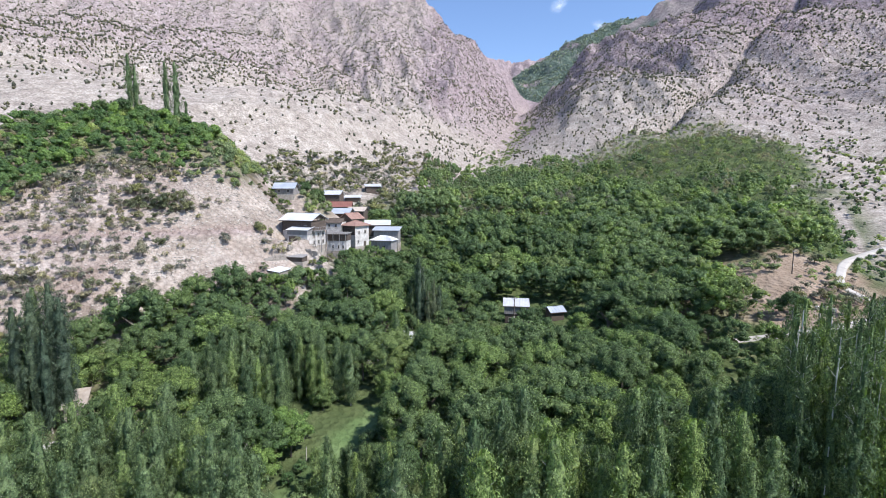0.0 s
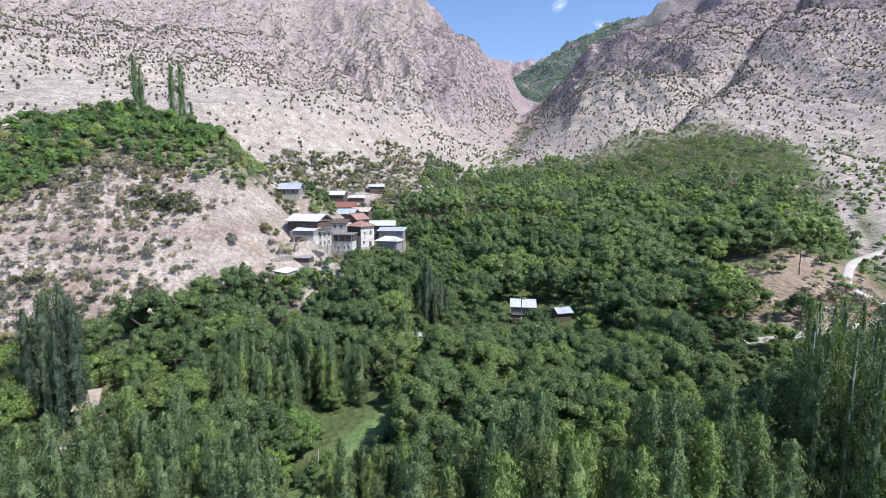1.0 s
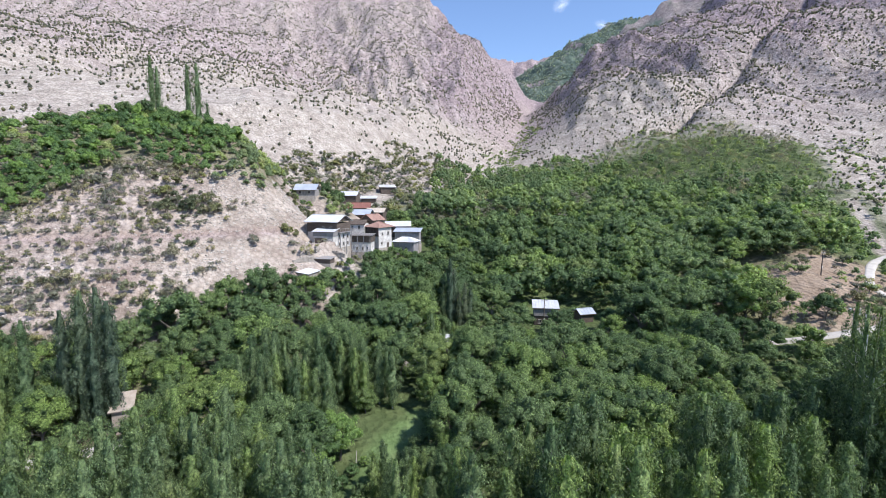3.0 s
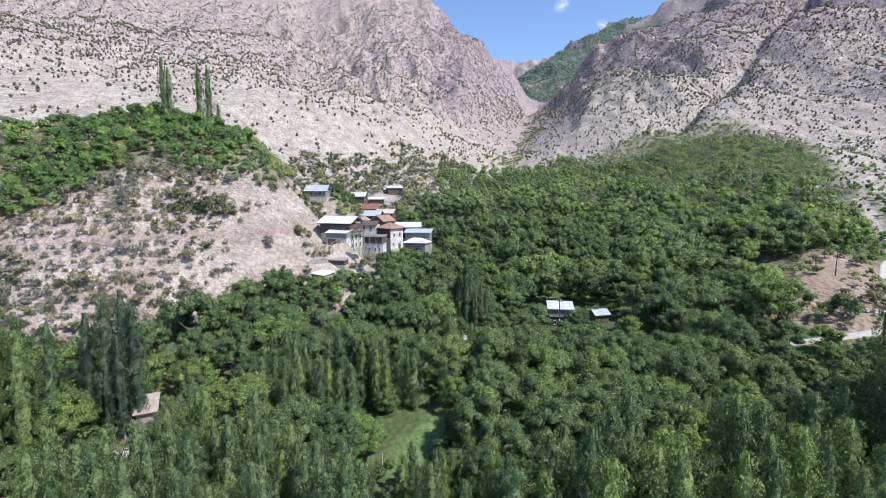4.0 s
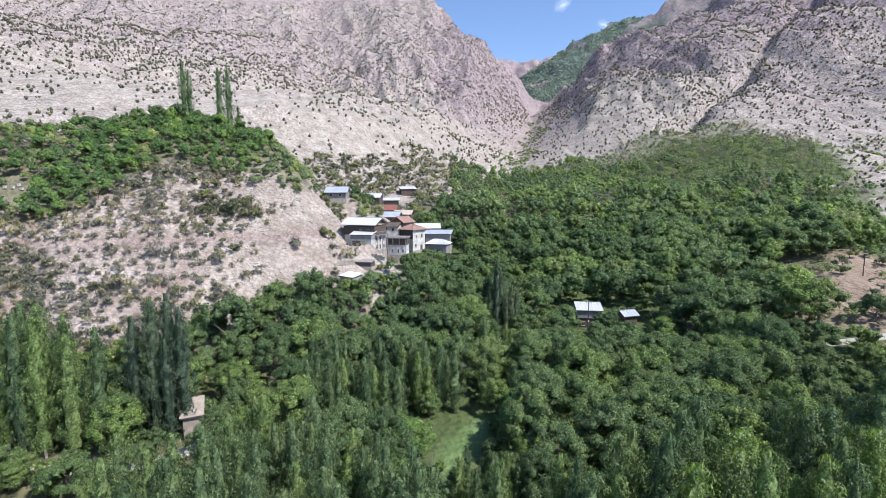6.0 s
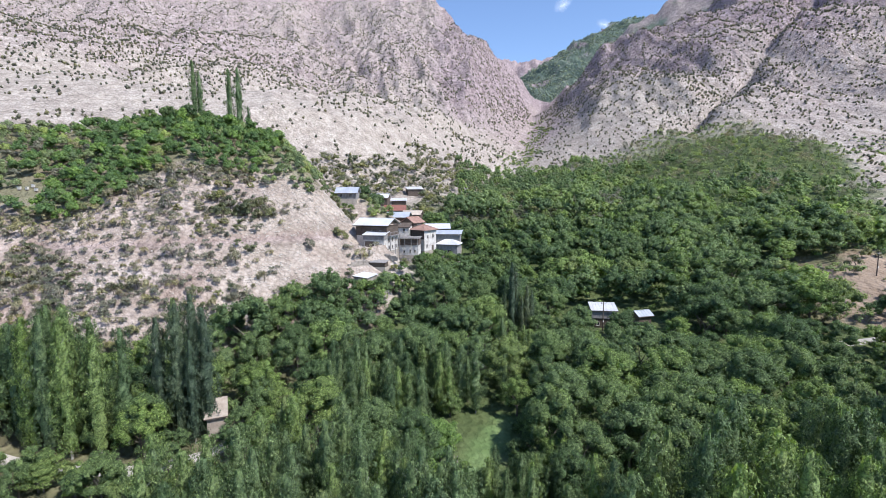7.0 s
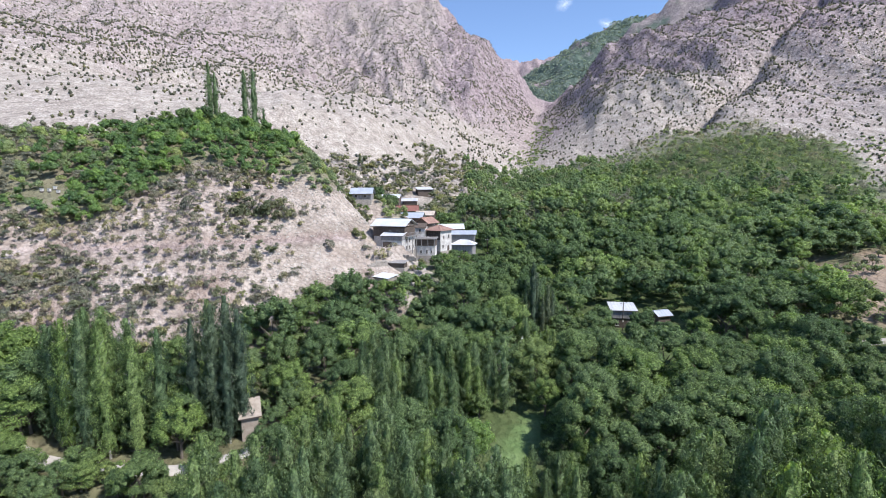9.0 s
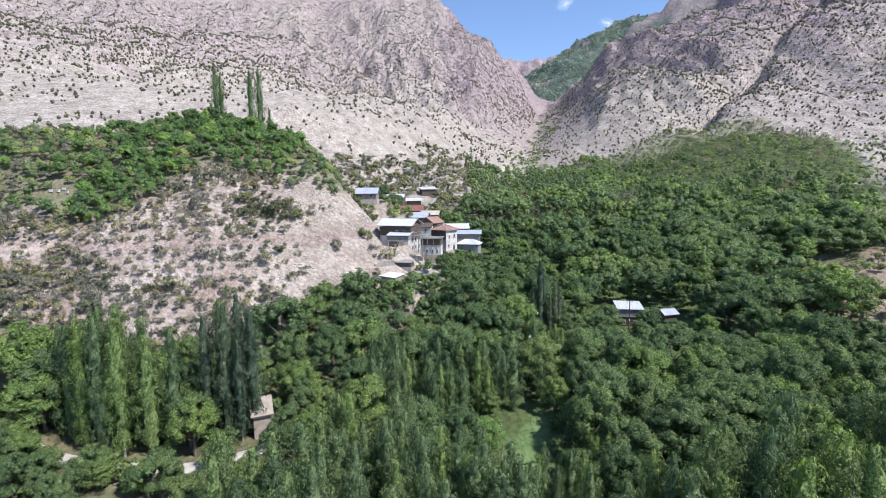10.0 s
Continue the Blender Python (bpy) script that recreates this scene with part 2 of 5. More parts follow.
def mat_ground():
    m, n, l, b = material("earth_and_scree", 0.95, 0.1)
    pos = n.new("ShaderNodeNewGeometry").outputs["Position"]
    big = noise_node(n, l, 0.012, 6, 0.6, pos)
    mid = noise_node(n, l, 0.12, 8, 0.65, pos)
    fine = noise_node(n, l, 1.3, 6, 0.7, pos)
    def attr(name):
        a = n.new("ShaderNodeAttribute")
        a.attribute_name = name
        return a.outputs["Fac"]
    pale = ramp(n, l, mid, [(0.25, (0.315, 0.28, 0.242)), (0.5, (0.445, 0.402, 0.356)), (0.75, (0.56, 0.518, 0.472))])
    # pinkish brown rock, with the bluish cast of distance haze mixed in
    brown = ramp(n, l, mid, [(0.3, (0.265, 0.212, 0.218)), (0.5, (0.405, 0.338, 0.348)), (0.72, (0.545, 0.47, 0.485))])
    grass = ramp(n, l, mid, [(0.3, (0.055, 0.08, 0.032)), (0.55, (0.10, 0.13, 0.055)), (0.75, (0.18, 0.185, 0.10))])
    orange = ramp(n, l, mid, [(0.3, (0.23, 0.16, 0.12)), (0.5, (0.33, 0.245, 0.19)), (0.7, (0.42, 0.325, 0.265))])
    # far wood and rock: distance haze is put into the colour, pale and bluish
    hazed_green = ramp(n, l, noise_node(n, l, 0.03, 6, 0.7, pos), [(0.36, (0.07, 0.105, 0.085)), (0.52, (0.12, 0.16, 0.125)), (0.6, (0.17, 0.20, 0.16)), (0.68, (0.30, 0.29, 0.28))])
    c = mix(n, l, attr("brown"), pale, brown)
    coarse = noise_node(n, l, 0.33, 4, 0.75, pos)
    mp = n.new("ShaderNodeMapping")
    mp.inputs["Rotation"].default_value = (0, 0, 0.25)
    mp.inputs["Scale"].default_value = (0.14, 0.065, 0.09)
    l.new(pos, mp.inputs["Vector"])
    runs = noise_node(n, l, 1.0, 5, 0.65, mp.outputs[0])
    c = mix(n, l, 0.4, c, ramp(n, l, runs, [(0.36, (0.6, 0.56, 0.55)), (0.5, (1, 1, 1)), (0.66, (1.16, 1.14, 1.12))]), "MULTIPLY")
    rocky = n.new("ShaderNodeMath")
    rocky.operation = "MULTIPLY_ADD"
    l.new(attr("brown"), rocky.inputs[0])
    rocky.inputs[1].default_value, rocky.inputs[2].default_value = 0.55, 0.35
    c = mix(n, l, rocky.outputs[0], c, ramp(n, l, coarse, [(0.38, (0.5, 0.48, 0.48)), (0.5, (1, 1, 1)), (0.62, (1.22, 1.2, 1.18))]), "MULTIPLY")
    speck = mix(n, l, 0.55, c, ramp(n, l, fine, [(0.3, (0.55, 0.52, 0.5)), (0.55, (1, 1, 1))]), "MULTIPLY")
    vo = n.new("ShaderNodeTexVoronoi")
    vo.inputs["Scale"].default_value = 0.75
    l.new(pos, vo.inputs["Vector"])
    cell = n.new("ShaderNodeTexVoronoi")
    cell.inputs["Scale"].default_value = 0.3
    l.new(pos, cell.inputs["Vector"])
    speck = mix(n, l, 0.55, speck, ramp(n, l, vo.outputs["Distance"], [(0.1, (1.12, 1.11, 1.1)), (0.45, (0.95, 0.94, 0.93)), (0.75, (0.5, 0.48, 0.46))]), "MULTIPLY")
    speck = mix(n, l, 0.35, speck, ramp(n, l, cell.outputs["Color"], [(0.2, (0.7, 0.68, 0.66)), (0.6, (1.1, 1.1, 1.1))]), "MULTIPLY")
    c = mix(n, l, attr("grass"), speck, grass)
    c = mix(n, l, attr("orange"), c, orange)
    c = mix(n, l, attr("meadow"), c, ramp(n, l, mid, [(0.3, (0.085, 0.14, 0.052)), (0.5, (0.13, 0.20, 0.078)), (0.7, (0.18, 0.255, 0.11))]))
    c = mix(n, l, attr("far"), c, hazed_green)
    l.new(c, b.inputs["Base Color"])
    mf = mix(n, l, 0.5, mid, fine)
    big_bump = n.new("ShaderNodeBump")
    big_bump.inputs["Distance"].default_value = 5.0
    l.new(rocky.outputs[0], big_bump.inputs["Strength"])
    l.new(mix(n, l, 0.45, runs, coarse), big_bump.inputs["Height"])
    bump(n, l, b, mix(n, l, 0.5, mf, vo.outputs["Distance"]), 1.0, 0.9)
    l.new(big_bump.outputs[0], b.inputs["Normal"].links[0].from_node.inputs["Normal"])
    return m


def mat_leaves(name, dark, light, warm, translucent=0.25, glow=(1.3, 1.5, 0.6)):
    """Foliage: tone by tree, by clump and by leaf, with fine dark spots painted for shaded gaps."""
    m, n, l, b = material(name, 0.55, 0.3)
    geo = n.new("ShaderNodeNewGeometry")
    info = n.new("ShaderNodeObjectInfo")
    tone = n.new("ShaderNodeAttribute")
    tone.attribute_name = "tone"
    leaf = ramp(n, l, geo.outputs["Random Per Island"], [(0.0, dark), (0.65, light), (1.0, warm)])
    sm = n.new("ShaderNodeMath")
    sm.operation = "ADD"
    l.new(info.outputs["Random"], sm.inputs[0])
    l.new(tone.outputs["Fac"], sm.inputs[1])
    fr = n.new("ShaderNodeMath")
    fr.operation = "FRACT"
    l.new(sm.outputs[0], fr.inputs[0])
    tree = ramp(n, l, fr.outputs[0], [(0.0, (0.60, 0.70, 0.66)), (0.22, (0.84, 0.90, 0.87)), (0.55, (1.02, 1.04, 0.98)), (0.78, (1.18, 1.18, 0.96)), (0.93, (1.36, 1.36, 0.9)), (1.0, (1.24, 1.12, 0.98))])
    c = mix(n, l, 1.0, leaf, tree, "MULTIPLY")
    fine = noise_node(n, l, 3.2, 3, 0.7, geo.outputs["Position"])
    # dark spots paint the shade in gaps between leaflets, light ones vary the leaf
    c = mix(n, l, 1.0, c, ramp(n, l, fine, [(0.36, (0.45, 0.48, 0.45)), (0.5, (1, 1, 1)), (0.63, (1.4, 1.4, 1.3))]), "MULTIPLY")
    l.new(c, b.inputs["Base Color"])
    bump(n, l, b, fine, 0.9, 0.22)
    tr = n.new("ShaderNodeBsdfTranslucent")
    l.new(mix(n, l, 1.0, c, glow, "MULTIPLY"), tr.inputs["Color"])
    ms = n.new("ShaderNodeMixShader")
    ms.inputs[0].default_value = translucent
    l.new(b.outputs[0], ms.inputs[1])
    l.new(tr.outputs[0], ms.inputs[2])
    l.new(ms.outputs[0], n["Material Output"].inputs["Surface"])
    return m


def mat_plain(name, dark, light, scale, rough=0.8, spec=0.3, metal=0.0, relief=0.02, stretch=(1, 1, 1)):
    """A worn surface: two scales of stain between a dark and a light colour."""
    m, n, l, b = material(name, rough, spec)
    b.inputs["Metallic"].default_value = metal
    co = n.new("ShaderNodeTexCoord").outputs["Object"]
    mp = n.new("ShaderNodeMapping")
    mp.inputs["Scale"].default_value = stretch
    l.new(co, mp.inputs["Vector"])
    big = noise_node(n, l, scale, 6, 0.65, mp.outputs[0])
    fine = noise_node(n, l, scale * 9, 4, 0.6, mp.outputs[0])
    f = mix(n, l, 0.35, big, fine)
    l.new(ramp(n, l, f, [(0.32, dark), (0.66, light)]), b.inputs["Base Color"])
    bump(n, l, b, f, 0.5, relief)
    return m


M_GROUND = mat_ground()
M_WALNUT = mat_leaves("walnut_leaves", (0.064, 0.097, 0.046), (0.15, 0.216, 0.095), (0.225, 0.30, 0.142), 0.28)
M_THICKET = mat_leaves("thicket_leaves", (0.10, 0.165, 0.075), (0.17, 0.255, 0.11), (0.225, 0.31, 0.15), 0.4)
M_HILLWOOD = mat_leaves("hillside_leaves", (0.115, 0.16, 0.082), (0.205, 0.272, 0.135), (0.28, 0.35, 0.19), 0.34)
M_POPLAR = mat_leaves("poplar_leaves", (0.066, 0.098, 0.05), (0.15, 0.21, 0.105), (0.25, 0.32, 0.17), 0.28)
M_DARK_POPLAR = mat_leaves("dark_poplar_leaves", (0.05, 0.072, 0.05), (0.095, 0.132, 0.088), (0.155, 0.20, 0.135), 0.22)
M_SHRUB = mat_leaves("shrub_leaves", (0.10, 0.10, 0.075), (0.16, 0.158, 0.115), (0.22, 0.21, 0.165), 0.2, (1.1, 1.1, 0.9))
# haze of distance painted into the leaves, paler and bluer than near trees
M_HAZED_FOREST = mat_leaves("hazed_forest_leaves", (0.20, 0.245, 0.225), (0.255, 0.30, 0.27), (0.31, 0.35, 0.315), 0.2)
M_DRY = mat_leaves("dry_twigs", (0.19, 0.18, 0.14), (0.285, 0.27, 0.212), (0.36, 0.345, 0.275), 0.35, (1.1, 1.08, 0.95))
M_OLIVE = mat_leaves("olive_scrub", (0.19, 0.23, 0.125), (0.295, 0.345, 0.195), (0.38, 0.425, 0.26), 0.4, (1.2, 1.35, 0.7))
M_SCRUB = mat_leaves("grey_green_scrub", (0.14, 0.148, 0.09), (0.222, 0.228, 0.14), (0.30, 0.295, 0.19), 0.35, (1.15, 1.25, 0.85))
M_BARK = mat_plain("bark", (0.09, 0.075, 0.06), (0.24, 0.21, 0.18), 1.5, 0.9, 0.1, 0, 0.03, (1, 1, 0.25))
M_WHITE_BARK = mat_plain("white_poplar_bark", (0.48, 0.46, 0.43), (0.74, 0.72, 0.69), 1.2, 0.8, 0.2, 0, 0.02, (1, 1, 0.3))
M_PALE_BARK = mat_plain("pale_poplar_bark", (0.28, 0.26, 0.23), (0.52, 0.50, 0.46), 1.2, 0.85, 0.15, 0, 0.02, (1, 1, 0.3))


# ---- mesh helpers ----
def mesh_of(name, verts, faces, mat, attrs=None, flat=True, normals=None):
    """A mesh from arrays; faces all have the same number of corners."""
    verts, faces = np.asarray(verts, np.float32), np.asarray(faces, np.int32)
    me = bpy.data.meshes.new(name)
    me.vertices.add(len(verts))
    me.vertices.foreach_set("co", verts.ravel())
    n, k = faces.shape
    me.loops.add(n * k)
    me.loops.foreach_set("vertex_index", faces.ravel())
    me.polygons.add(n)
    me.polygons.foreach_set("loop_start", np.arange(0, n * k, k, dtype=np.int32))
    me.update(calc_edges=True)
    if not flat:
        me.polygons.foreach_set("use_smooth", np.ones(n, bool))
    for key, vals in (attrs or {}).items():
        me.attributes.new(key, "FLOAT", "POINT").data.foreach_set("value", np.asarray(vals, np.float32))
    if normals is not None:
        me.polygons.foreach_set("use_smooth", np.ones(n, bool))
        me.normals_split_custom_set_from_vertices(np.asarray(normals, np.float32))
    if mat is not None:
        me.materials.append(mat)
    return me


def part(name, bm, mat, parent, label=""):
    me = bpy.data.meshes.new(name)
    bm.to_mesh(me)
    bm.free()
    me.materials.append(mat)
    ob = new(name, me)
    ob.parent = parent
    if label:
        tagged(ob, label)
    return ob


# ---- the ground ----
gx = steps(-2600, 2600, -130, 110, 1.3, 1.018, 1.015)
gy = steps(-700, 3700, 60, 240, 1.3, 1.08, 1.0105)
GX, GY = np.meshgrid(gx, gy)
GZ = ground_z(GX, GY)


def ground_masks(x, y, z):
    ax = np.interp(y, AXIS_Y, AXIS_X)
    floor = np.interp(y, AXIS_Y, AXIS_Z)
    n1, n2 = fbm(x, y, 60, 4, 51), fbm(x, y, 14, 4, 61)
    brown = smooth(0.0, 1.0, smooth(110, 230, z + 40 * n1 - 55 * smooth(120, 200, x)) * 0.55 + 0.25 * n1 + smooth(150, 350, x) * 0.15)
    # gorge wall: brownish rock, with its shade also put into the colour
    brown = np.clip(brown + 0.6 * smooth(-60, 0, x) * smooth(600, 720, y) * smooth(340, 280, x) + 0.3 * smooth(180, 360, x) * smooth(380, 480, y), 0, 1)
    brown = np.maximum(brown, (0.3 * smooth(0.0, 0.4, n2 + 0.3 * n1) + 0.25 * smooth(-68, -95, x)) * (y < 200))
    brown = np.maximum(brown, 0.8 * TRACK(x, y, z - 0.6))
    dry = smooth(-25, -45, x) * smooth(90, 102, y)
    grass = smooth(10, -10, x - WOOD_EAST(y) - 6) * smooth(16 - 8 * dry, 4 - 3 * dry, z - floor - 0.1 * np.abs(x - ax) * (1 - dry)) * smooth(330, 215, y + 0.8 * np.maximum(-x, 0) + 40 * n2)
    right = smooth(9, -9, 0.25 * (RIGHT_LINE(y) - x)) * smooth(500, 430, y + 0.35 * np.abs(x - 190)) * smooth(8, -8, x - WOOD_EAST(y) + 14 * n2)
    grass = np.maximum(grass, right)
    cover = smooth(-3, 3, z - hill_green(x) + 6 * n2) * smooth(-40, -48, x) * smooth(212, 200, y) * (y > 100)
    grass = np.maximum(grass, 0.85 * cover * (1 - smooth(-57, -53, x) * smooth(150, 153, y) * smooth(176, 173, y)))
    u = np.clip((y - 168) / 68, 0, 1)
    grass = grass * (1 - smooth(4.5, 1.5, np.abs(x - 146 - 44 * u) + 2.5 * n2) * (y > 160) * (y < 240))
    grass = grass * (1 - smooth(7.5, 3, np.hypot(x - 195, y - 272) + 3 * n2))
    return brown, np.clip(grass, 0, 1)


def hill_green(x):
    """Height above which green scrub covers the west hill."""
    return np.interp(x, [-400, -165, -148, -134, -124, -115, -107, -95, -87, -75, -68, -60, -54, -44], [41, 40, 38.5, 36, 36, 43, 51, 50, 48, 46, 43.5, 40, 34, 29])


def WOOD_EAST(y):
    """Eastern edge of the hillside wood."""
    return np.interp(y, [150, 172, 193, 208, 240, 274, 318, 345, 380, 430], [128, 148, 166, 174, 192, 210, 233, 250, 264, 264])


def RIGHT_LINE(y):
    return np.interp(y, [0, 250, 420, 520], [60, 30, 70, 120])


brown, grass = ground_masks(GX, GY, GZ)
orange = smooth(1, 0.45, np.hypot((GX - 100) / 38, (GY - 134) / 38) + 0.5 * fbm(GX, GY, 11, 4, 71))
orange = np.maximum(orange, (0.3 + 0.25 * smooth(0.0, 0.4, fbm(GX, GY, 14, 4, 61)) + 0.3 * TRACK(GX, GY, GZ - 1.2)) * (GY < 205) * (GX < -40))
meadow = np.exp(-(np.minimum.reduce([np.hypot(GX - px, GY - py) + sh for px, py, sh in ((-12.5, 86, 0.6), (-14.5, 82, 0), (-16, 78, 0), (-17.6, 74.5, 0.3), (-19, 71.5, 0.8), (-20.4, 68.5, 1.2), (-21.8, 65.5, 1.4), (-23, 62.5, 1.6), (-24, 59.5, 1.6))]) / (2.9 + 0.8 * fbm(GX, GY, 5, 2, 93))) ** 4)
far_parts = ground_parts(GX, GY)[2]
others = np.maximum.reduce(far_parts[:-3] + far_parts[-2:])
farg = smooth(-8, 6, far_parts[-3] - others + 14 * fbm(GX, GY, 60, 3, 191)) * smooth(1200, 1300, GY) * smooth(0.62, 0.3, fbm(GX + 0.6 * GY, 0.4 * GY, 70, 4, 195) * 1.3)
# the far cliff mixes in the same haze-tinted colour in patches
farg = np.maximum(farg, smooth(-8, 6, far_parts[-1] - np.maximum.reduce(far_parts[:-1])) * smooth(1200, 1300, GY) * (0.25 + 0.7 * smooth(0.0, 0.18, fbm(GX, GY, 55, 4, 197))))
ny, nx = GX.shape
idx = np.arange(nx * ny).reshape(ny, nx)
quads = np.stack([idx[:-1, :-1], idx[:-1, 1:], idx[1:, 1:], idx[1:, :-1]], -1).reshape(-1, 4)
ground = new("ground", mesh_of("ground", np.stack([GX, GY, GZ], -1).reshape(-1, 3), quads, M_GROUND,
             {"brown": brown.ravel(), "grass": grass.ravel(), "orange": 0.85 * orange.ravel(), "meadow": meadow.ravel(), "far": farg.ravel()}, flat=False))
tagged(ground, "pale dry limestone mountainsides round a green valley floor", "ground", kind="structure")


# ---- trees ----
rng = np.random.default_rng(7)


def unit(v):
    return v / np.maximum(np.linalg.norm(v, axis=-1, keepdims=True), 1e-6)


def leaf_tris(centres, normals, size, length, r, upright=0.0, broad=0.75):
    """One pointed leaf spray at each centre, facing its normal; upright: how much its tip points up."""
    n = len(centres)
    tip = unit(r.normal(size=(n, 3)) + np.array([0, 0, 6.0 * upright]))
    b = unit(np.cross(normals, tip))
    a = np.cross(b, normals)
    s = size * r.uniform(0.6, 1.35, (n, 1))
    sag = normals * s * 0.2
    v = np.stack([centres + a * s * length - sag, centres - a * s * length * 0.55 + b * s * broad, centres - a * s * length * 0.55 - b * s * broad], 1)
    return v.reshape(-1, 3), np.arange(3 * n).reshape(n, 3)


def ball():
    """Corners and faces of a ball of twenty sides."""
    bm = bmesh.new()
    bmesh.ops.create_icosphere(bm, subdivisions=1, radius=1.0)
    v = np.array([tuple(q.co) for q in bm.verts])
    f = np.array([[q.index for q in p.verts] for p in bm.faces])
    bm.free()
    return v, f


BALL_V, BALL_F = ball()
LUMP_V = np.array([(1, 0, 0), (0, 1, 0), (-1, 0, 0), (0, -1, 0), (0, 0, 1), (0, 0, -1)], float)
LUMP_F = np.array([(0, 1, 4), (1, 2, 4), (2, 3, 4), (3, 0, 4), (1, 0, 5), (2, 1, 5), (3, 2, 5), (0, 3, 5)])


def poplar_radius(t):
    return 0.052 * np.clip(np.sin(np.pi * np.clip(t * 0.83 + 0.16, 0, 1)), 0.02, 1) ** 0.7


def foliage(kind, height, leaves, size, r, width=1.0, length=1.25, broad=0.65, upright=0.0, clumps=64, core=0.72):
    """A crown of leaf sprays round inner masses of leaves: corners, faces and the way that each corner faces."""
    stretch = np.array([height * width, height * width, height])
    parts, at = [], 0
    if kind == "poplar":
        k = 170
        t = np.sort(r.uniform(0.06, 0.93, k))
        ang = r.uniform(0, 6.283, k)
        phase = r.uniform(0, 6)
        rad = poplar_radius(t) * r.uniform(0.35, 1.12, k) * (1 + 0.25 * np.sin(3 * ang + phase))
        cc = np.stack([rad * np.cos(ang), rad * np.sin(ang), t], 1)
        cr = np.stack([r.uniform(0.0095, 0.0165, k)] * 2 + [r.uniform(0.026, 0.056, k) * (1.15 - 0.4 * t)], 1)
        if core:
            tt, aa = np.meshgrid(np.linspace(0.08, 0.95, 22), np.linspace(0, 6.283, 10, endpoint=False), indexing="ij")
            rr = core * poplar_radius(tt) * (1 + 0.25 * np.sin(3 * aa + phase)) * r.uniform(0.6, 1.15, tt.shape)
            v = np.stack([rr * np.cos(aa), rr * np.sin(aa), tt], -1).reshape(-1, 3) * stretch
            i = np.arange(220).reshape(22, 10)
            a, b, c, d = i[:-1], np.roll(i, -1, 1)[:-1], np.roll(i, -1, 1)[1:], i[1:]
            f = np.concatenate([np.stack([a, b, c], -1).reshape(-1, 3), np.stack([a, c, d], -1).reshape(-1, 3)])
            parts.append((v, f, unit(np.stack([np.cos(aa), np.sin(aa), 0.1 + 0 * aa], -1).reshape(-1, 3) + 0.3 * r.normal(size=(220, 3)))))
        per = r.choice(k, leaves, p=cr[:, 0] * cr[:, 2] / (cr[:, 0] * cr[:, 2]).sum())
        away = unit(cc[per] * np.array([1, 1, 0]))
        d = unit(r.normal(size=(leaves, 3)) + 0.7 * away)
        # each spray is a flame, widest below its middle
        taper = 1.0 - 0.55 * np.clip(d[:, 2:], 0, 1)
        pts = cc[per] + d * cr[per] * np.concatenate([taper, taper, np.ones_like(taper)], 1) * r.uniform(0.7, 1.12, (leaves, 1))
        face = unit(d + 0.5 * away + 0.5 * r.normal(size=(leaves, 3)) + np.array([0, 0, 0.1]))
        shade = unit(0.6 * face + 0.5 * d + 0.25 * away + np.array([0, 0, 0.1]))
    else:
        k = clumps
        # a few large boughs, each carrying its clumps
        lobes = 13 if kind == "walnut" else 5
        axis = unit(r.normal(size=(lobes, 3)) * np.array([1, 1, 0.3]) + np.array([0, 0, 0.5]) + np.array([[0, 0, 1.0]]) * r.uniform(-0.75, 1.3, (lobes, 1)))
        reach = r.uniform(0.78, 1.06, (lobes, 1))
        bough = np.arange(k) % lobes
        d = unit(axis[bough] + 0.42 * r.normal(size=(k, 3)))
        d[:, 2] = np.abs(d[:, 2] + 0.3) - 0.3
        q = reach[bough] * r.uniform(0.72, 1.05, (k, 1))
        cc = d * q * np.array([0.36, 0.36, 0.44]) + np.array([0, 0, 0.45])
        big = 1.0 if kind == "walnut" else 1.45
        cr = r.uniform(0.05, 0.108, k) * big * (64 / max(k, 24)) ** 0.25
        if core:
            for c, q in [(c, np.full(3, q * core)) for c, q in zip(cc, cr) if c[2] > 0.4]:
                lump_v, lump_f = (BALL_V, BALL_F) if clumps > 40 else (LUMP_V * 1.2, LUMP_F)
                b = lump_v * r.uniform(0.78, 1.14, (len(lump_v), 1))
                parts.append(((c + b * q) * stretch, lump_f, unit(lump_v + 0.35 * unit(c - np.array([0, 0, 0.45])) + np.array([0, 0, 0.1]))))
        grab = leaves * 4
        w = cr ** 2
        per = r.choice(k, grab, p=w / w.sum())
        away = unit(cc[per] - np.array([0, 0, 0.5]))
        d = unit(r.normal(size=(grab, 3)))
        d[:, 2] = np.where(d[:, 2] < -0.3, -d[:, 2], d[:, 2])
        d = unit(d + 0.5 * away)
        pts = cc[per] + d * cr[per][:, None] * r.uniform(0.8, 1.12, (grab, 1)) * np.where(r.uniform(size=(grab, 1)) < 0.2, 1.28, 1.0) 
        # keep the sprays on the outside of the crown
        buried = np.zeros(grab, bool)
        for c, q in zip(cc, cr):
            buried |= np.linalg.norm(pts - c, axis=1) < 0.72 * q
        keep = np.flatnonzero(~buried & (pts[:, 2] > 0.1))[:leaves]
        pts, d, away = pts[keep], d[keep], away[keep]
        face = unit(d + 0.55 * r.normal(size=d.shape) + np.array([0, 0, 0.25]))
        shade = unit(0.75 * face + 0.5 * d + 0.1 * away)
    v, f = leaf_tris(pts * stretch, face, size, length, r, upright, broad)
    parts.append((v, f, np.repeat(shade, 3, axis=0)))
    vs, fs, ns = [], [], []
    for v, f, n in parts:
        vs.append(v)
        fs.append(f + at)
        ns.append(n)
        at += len(v)
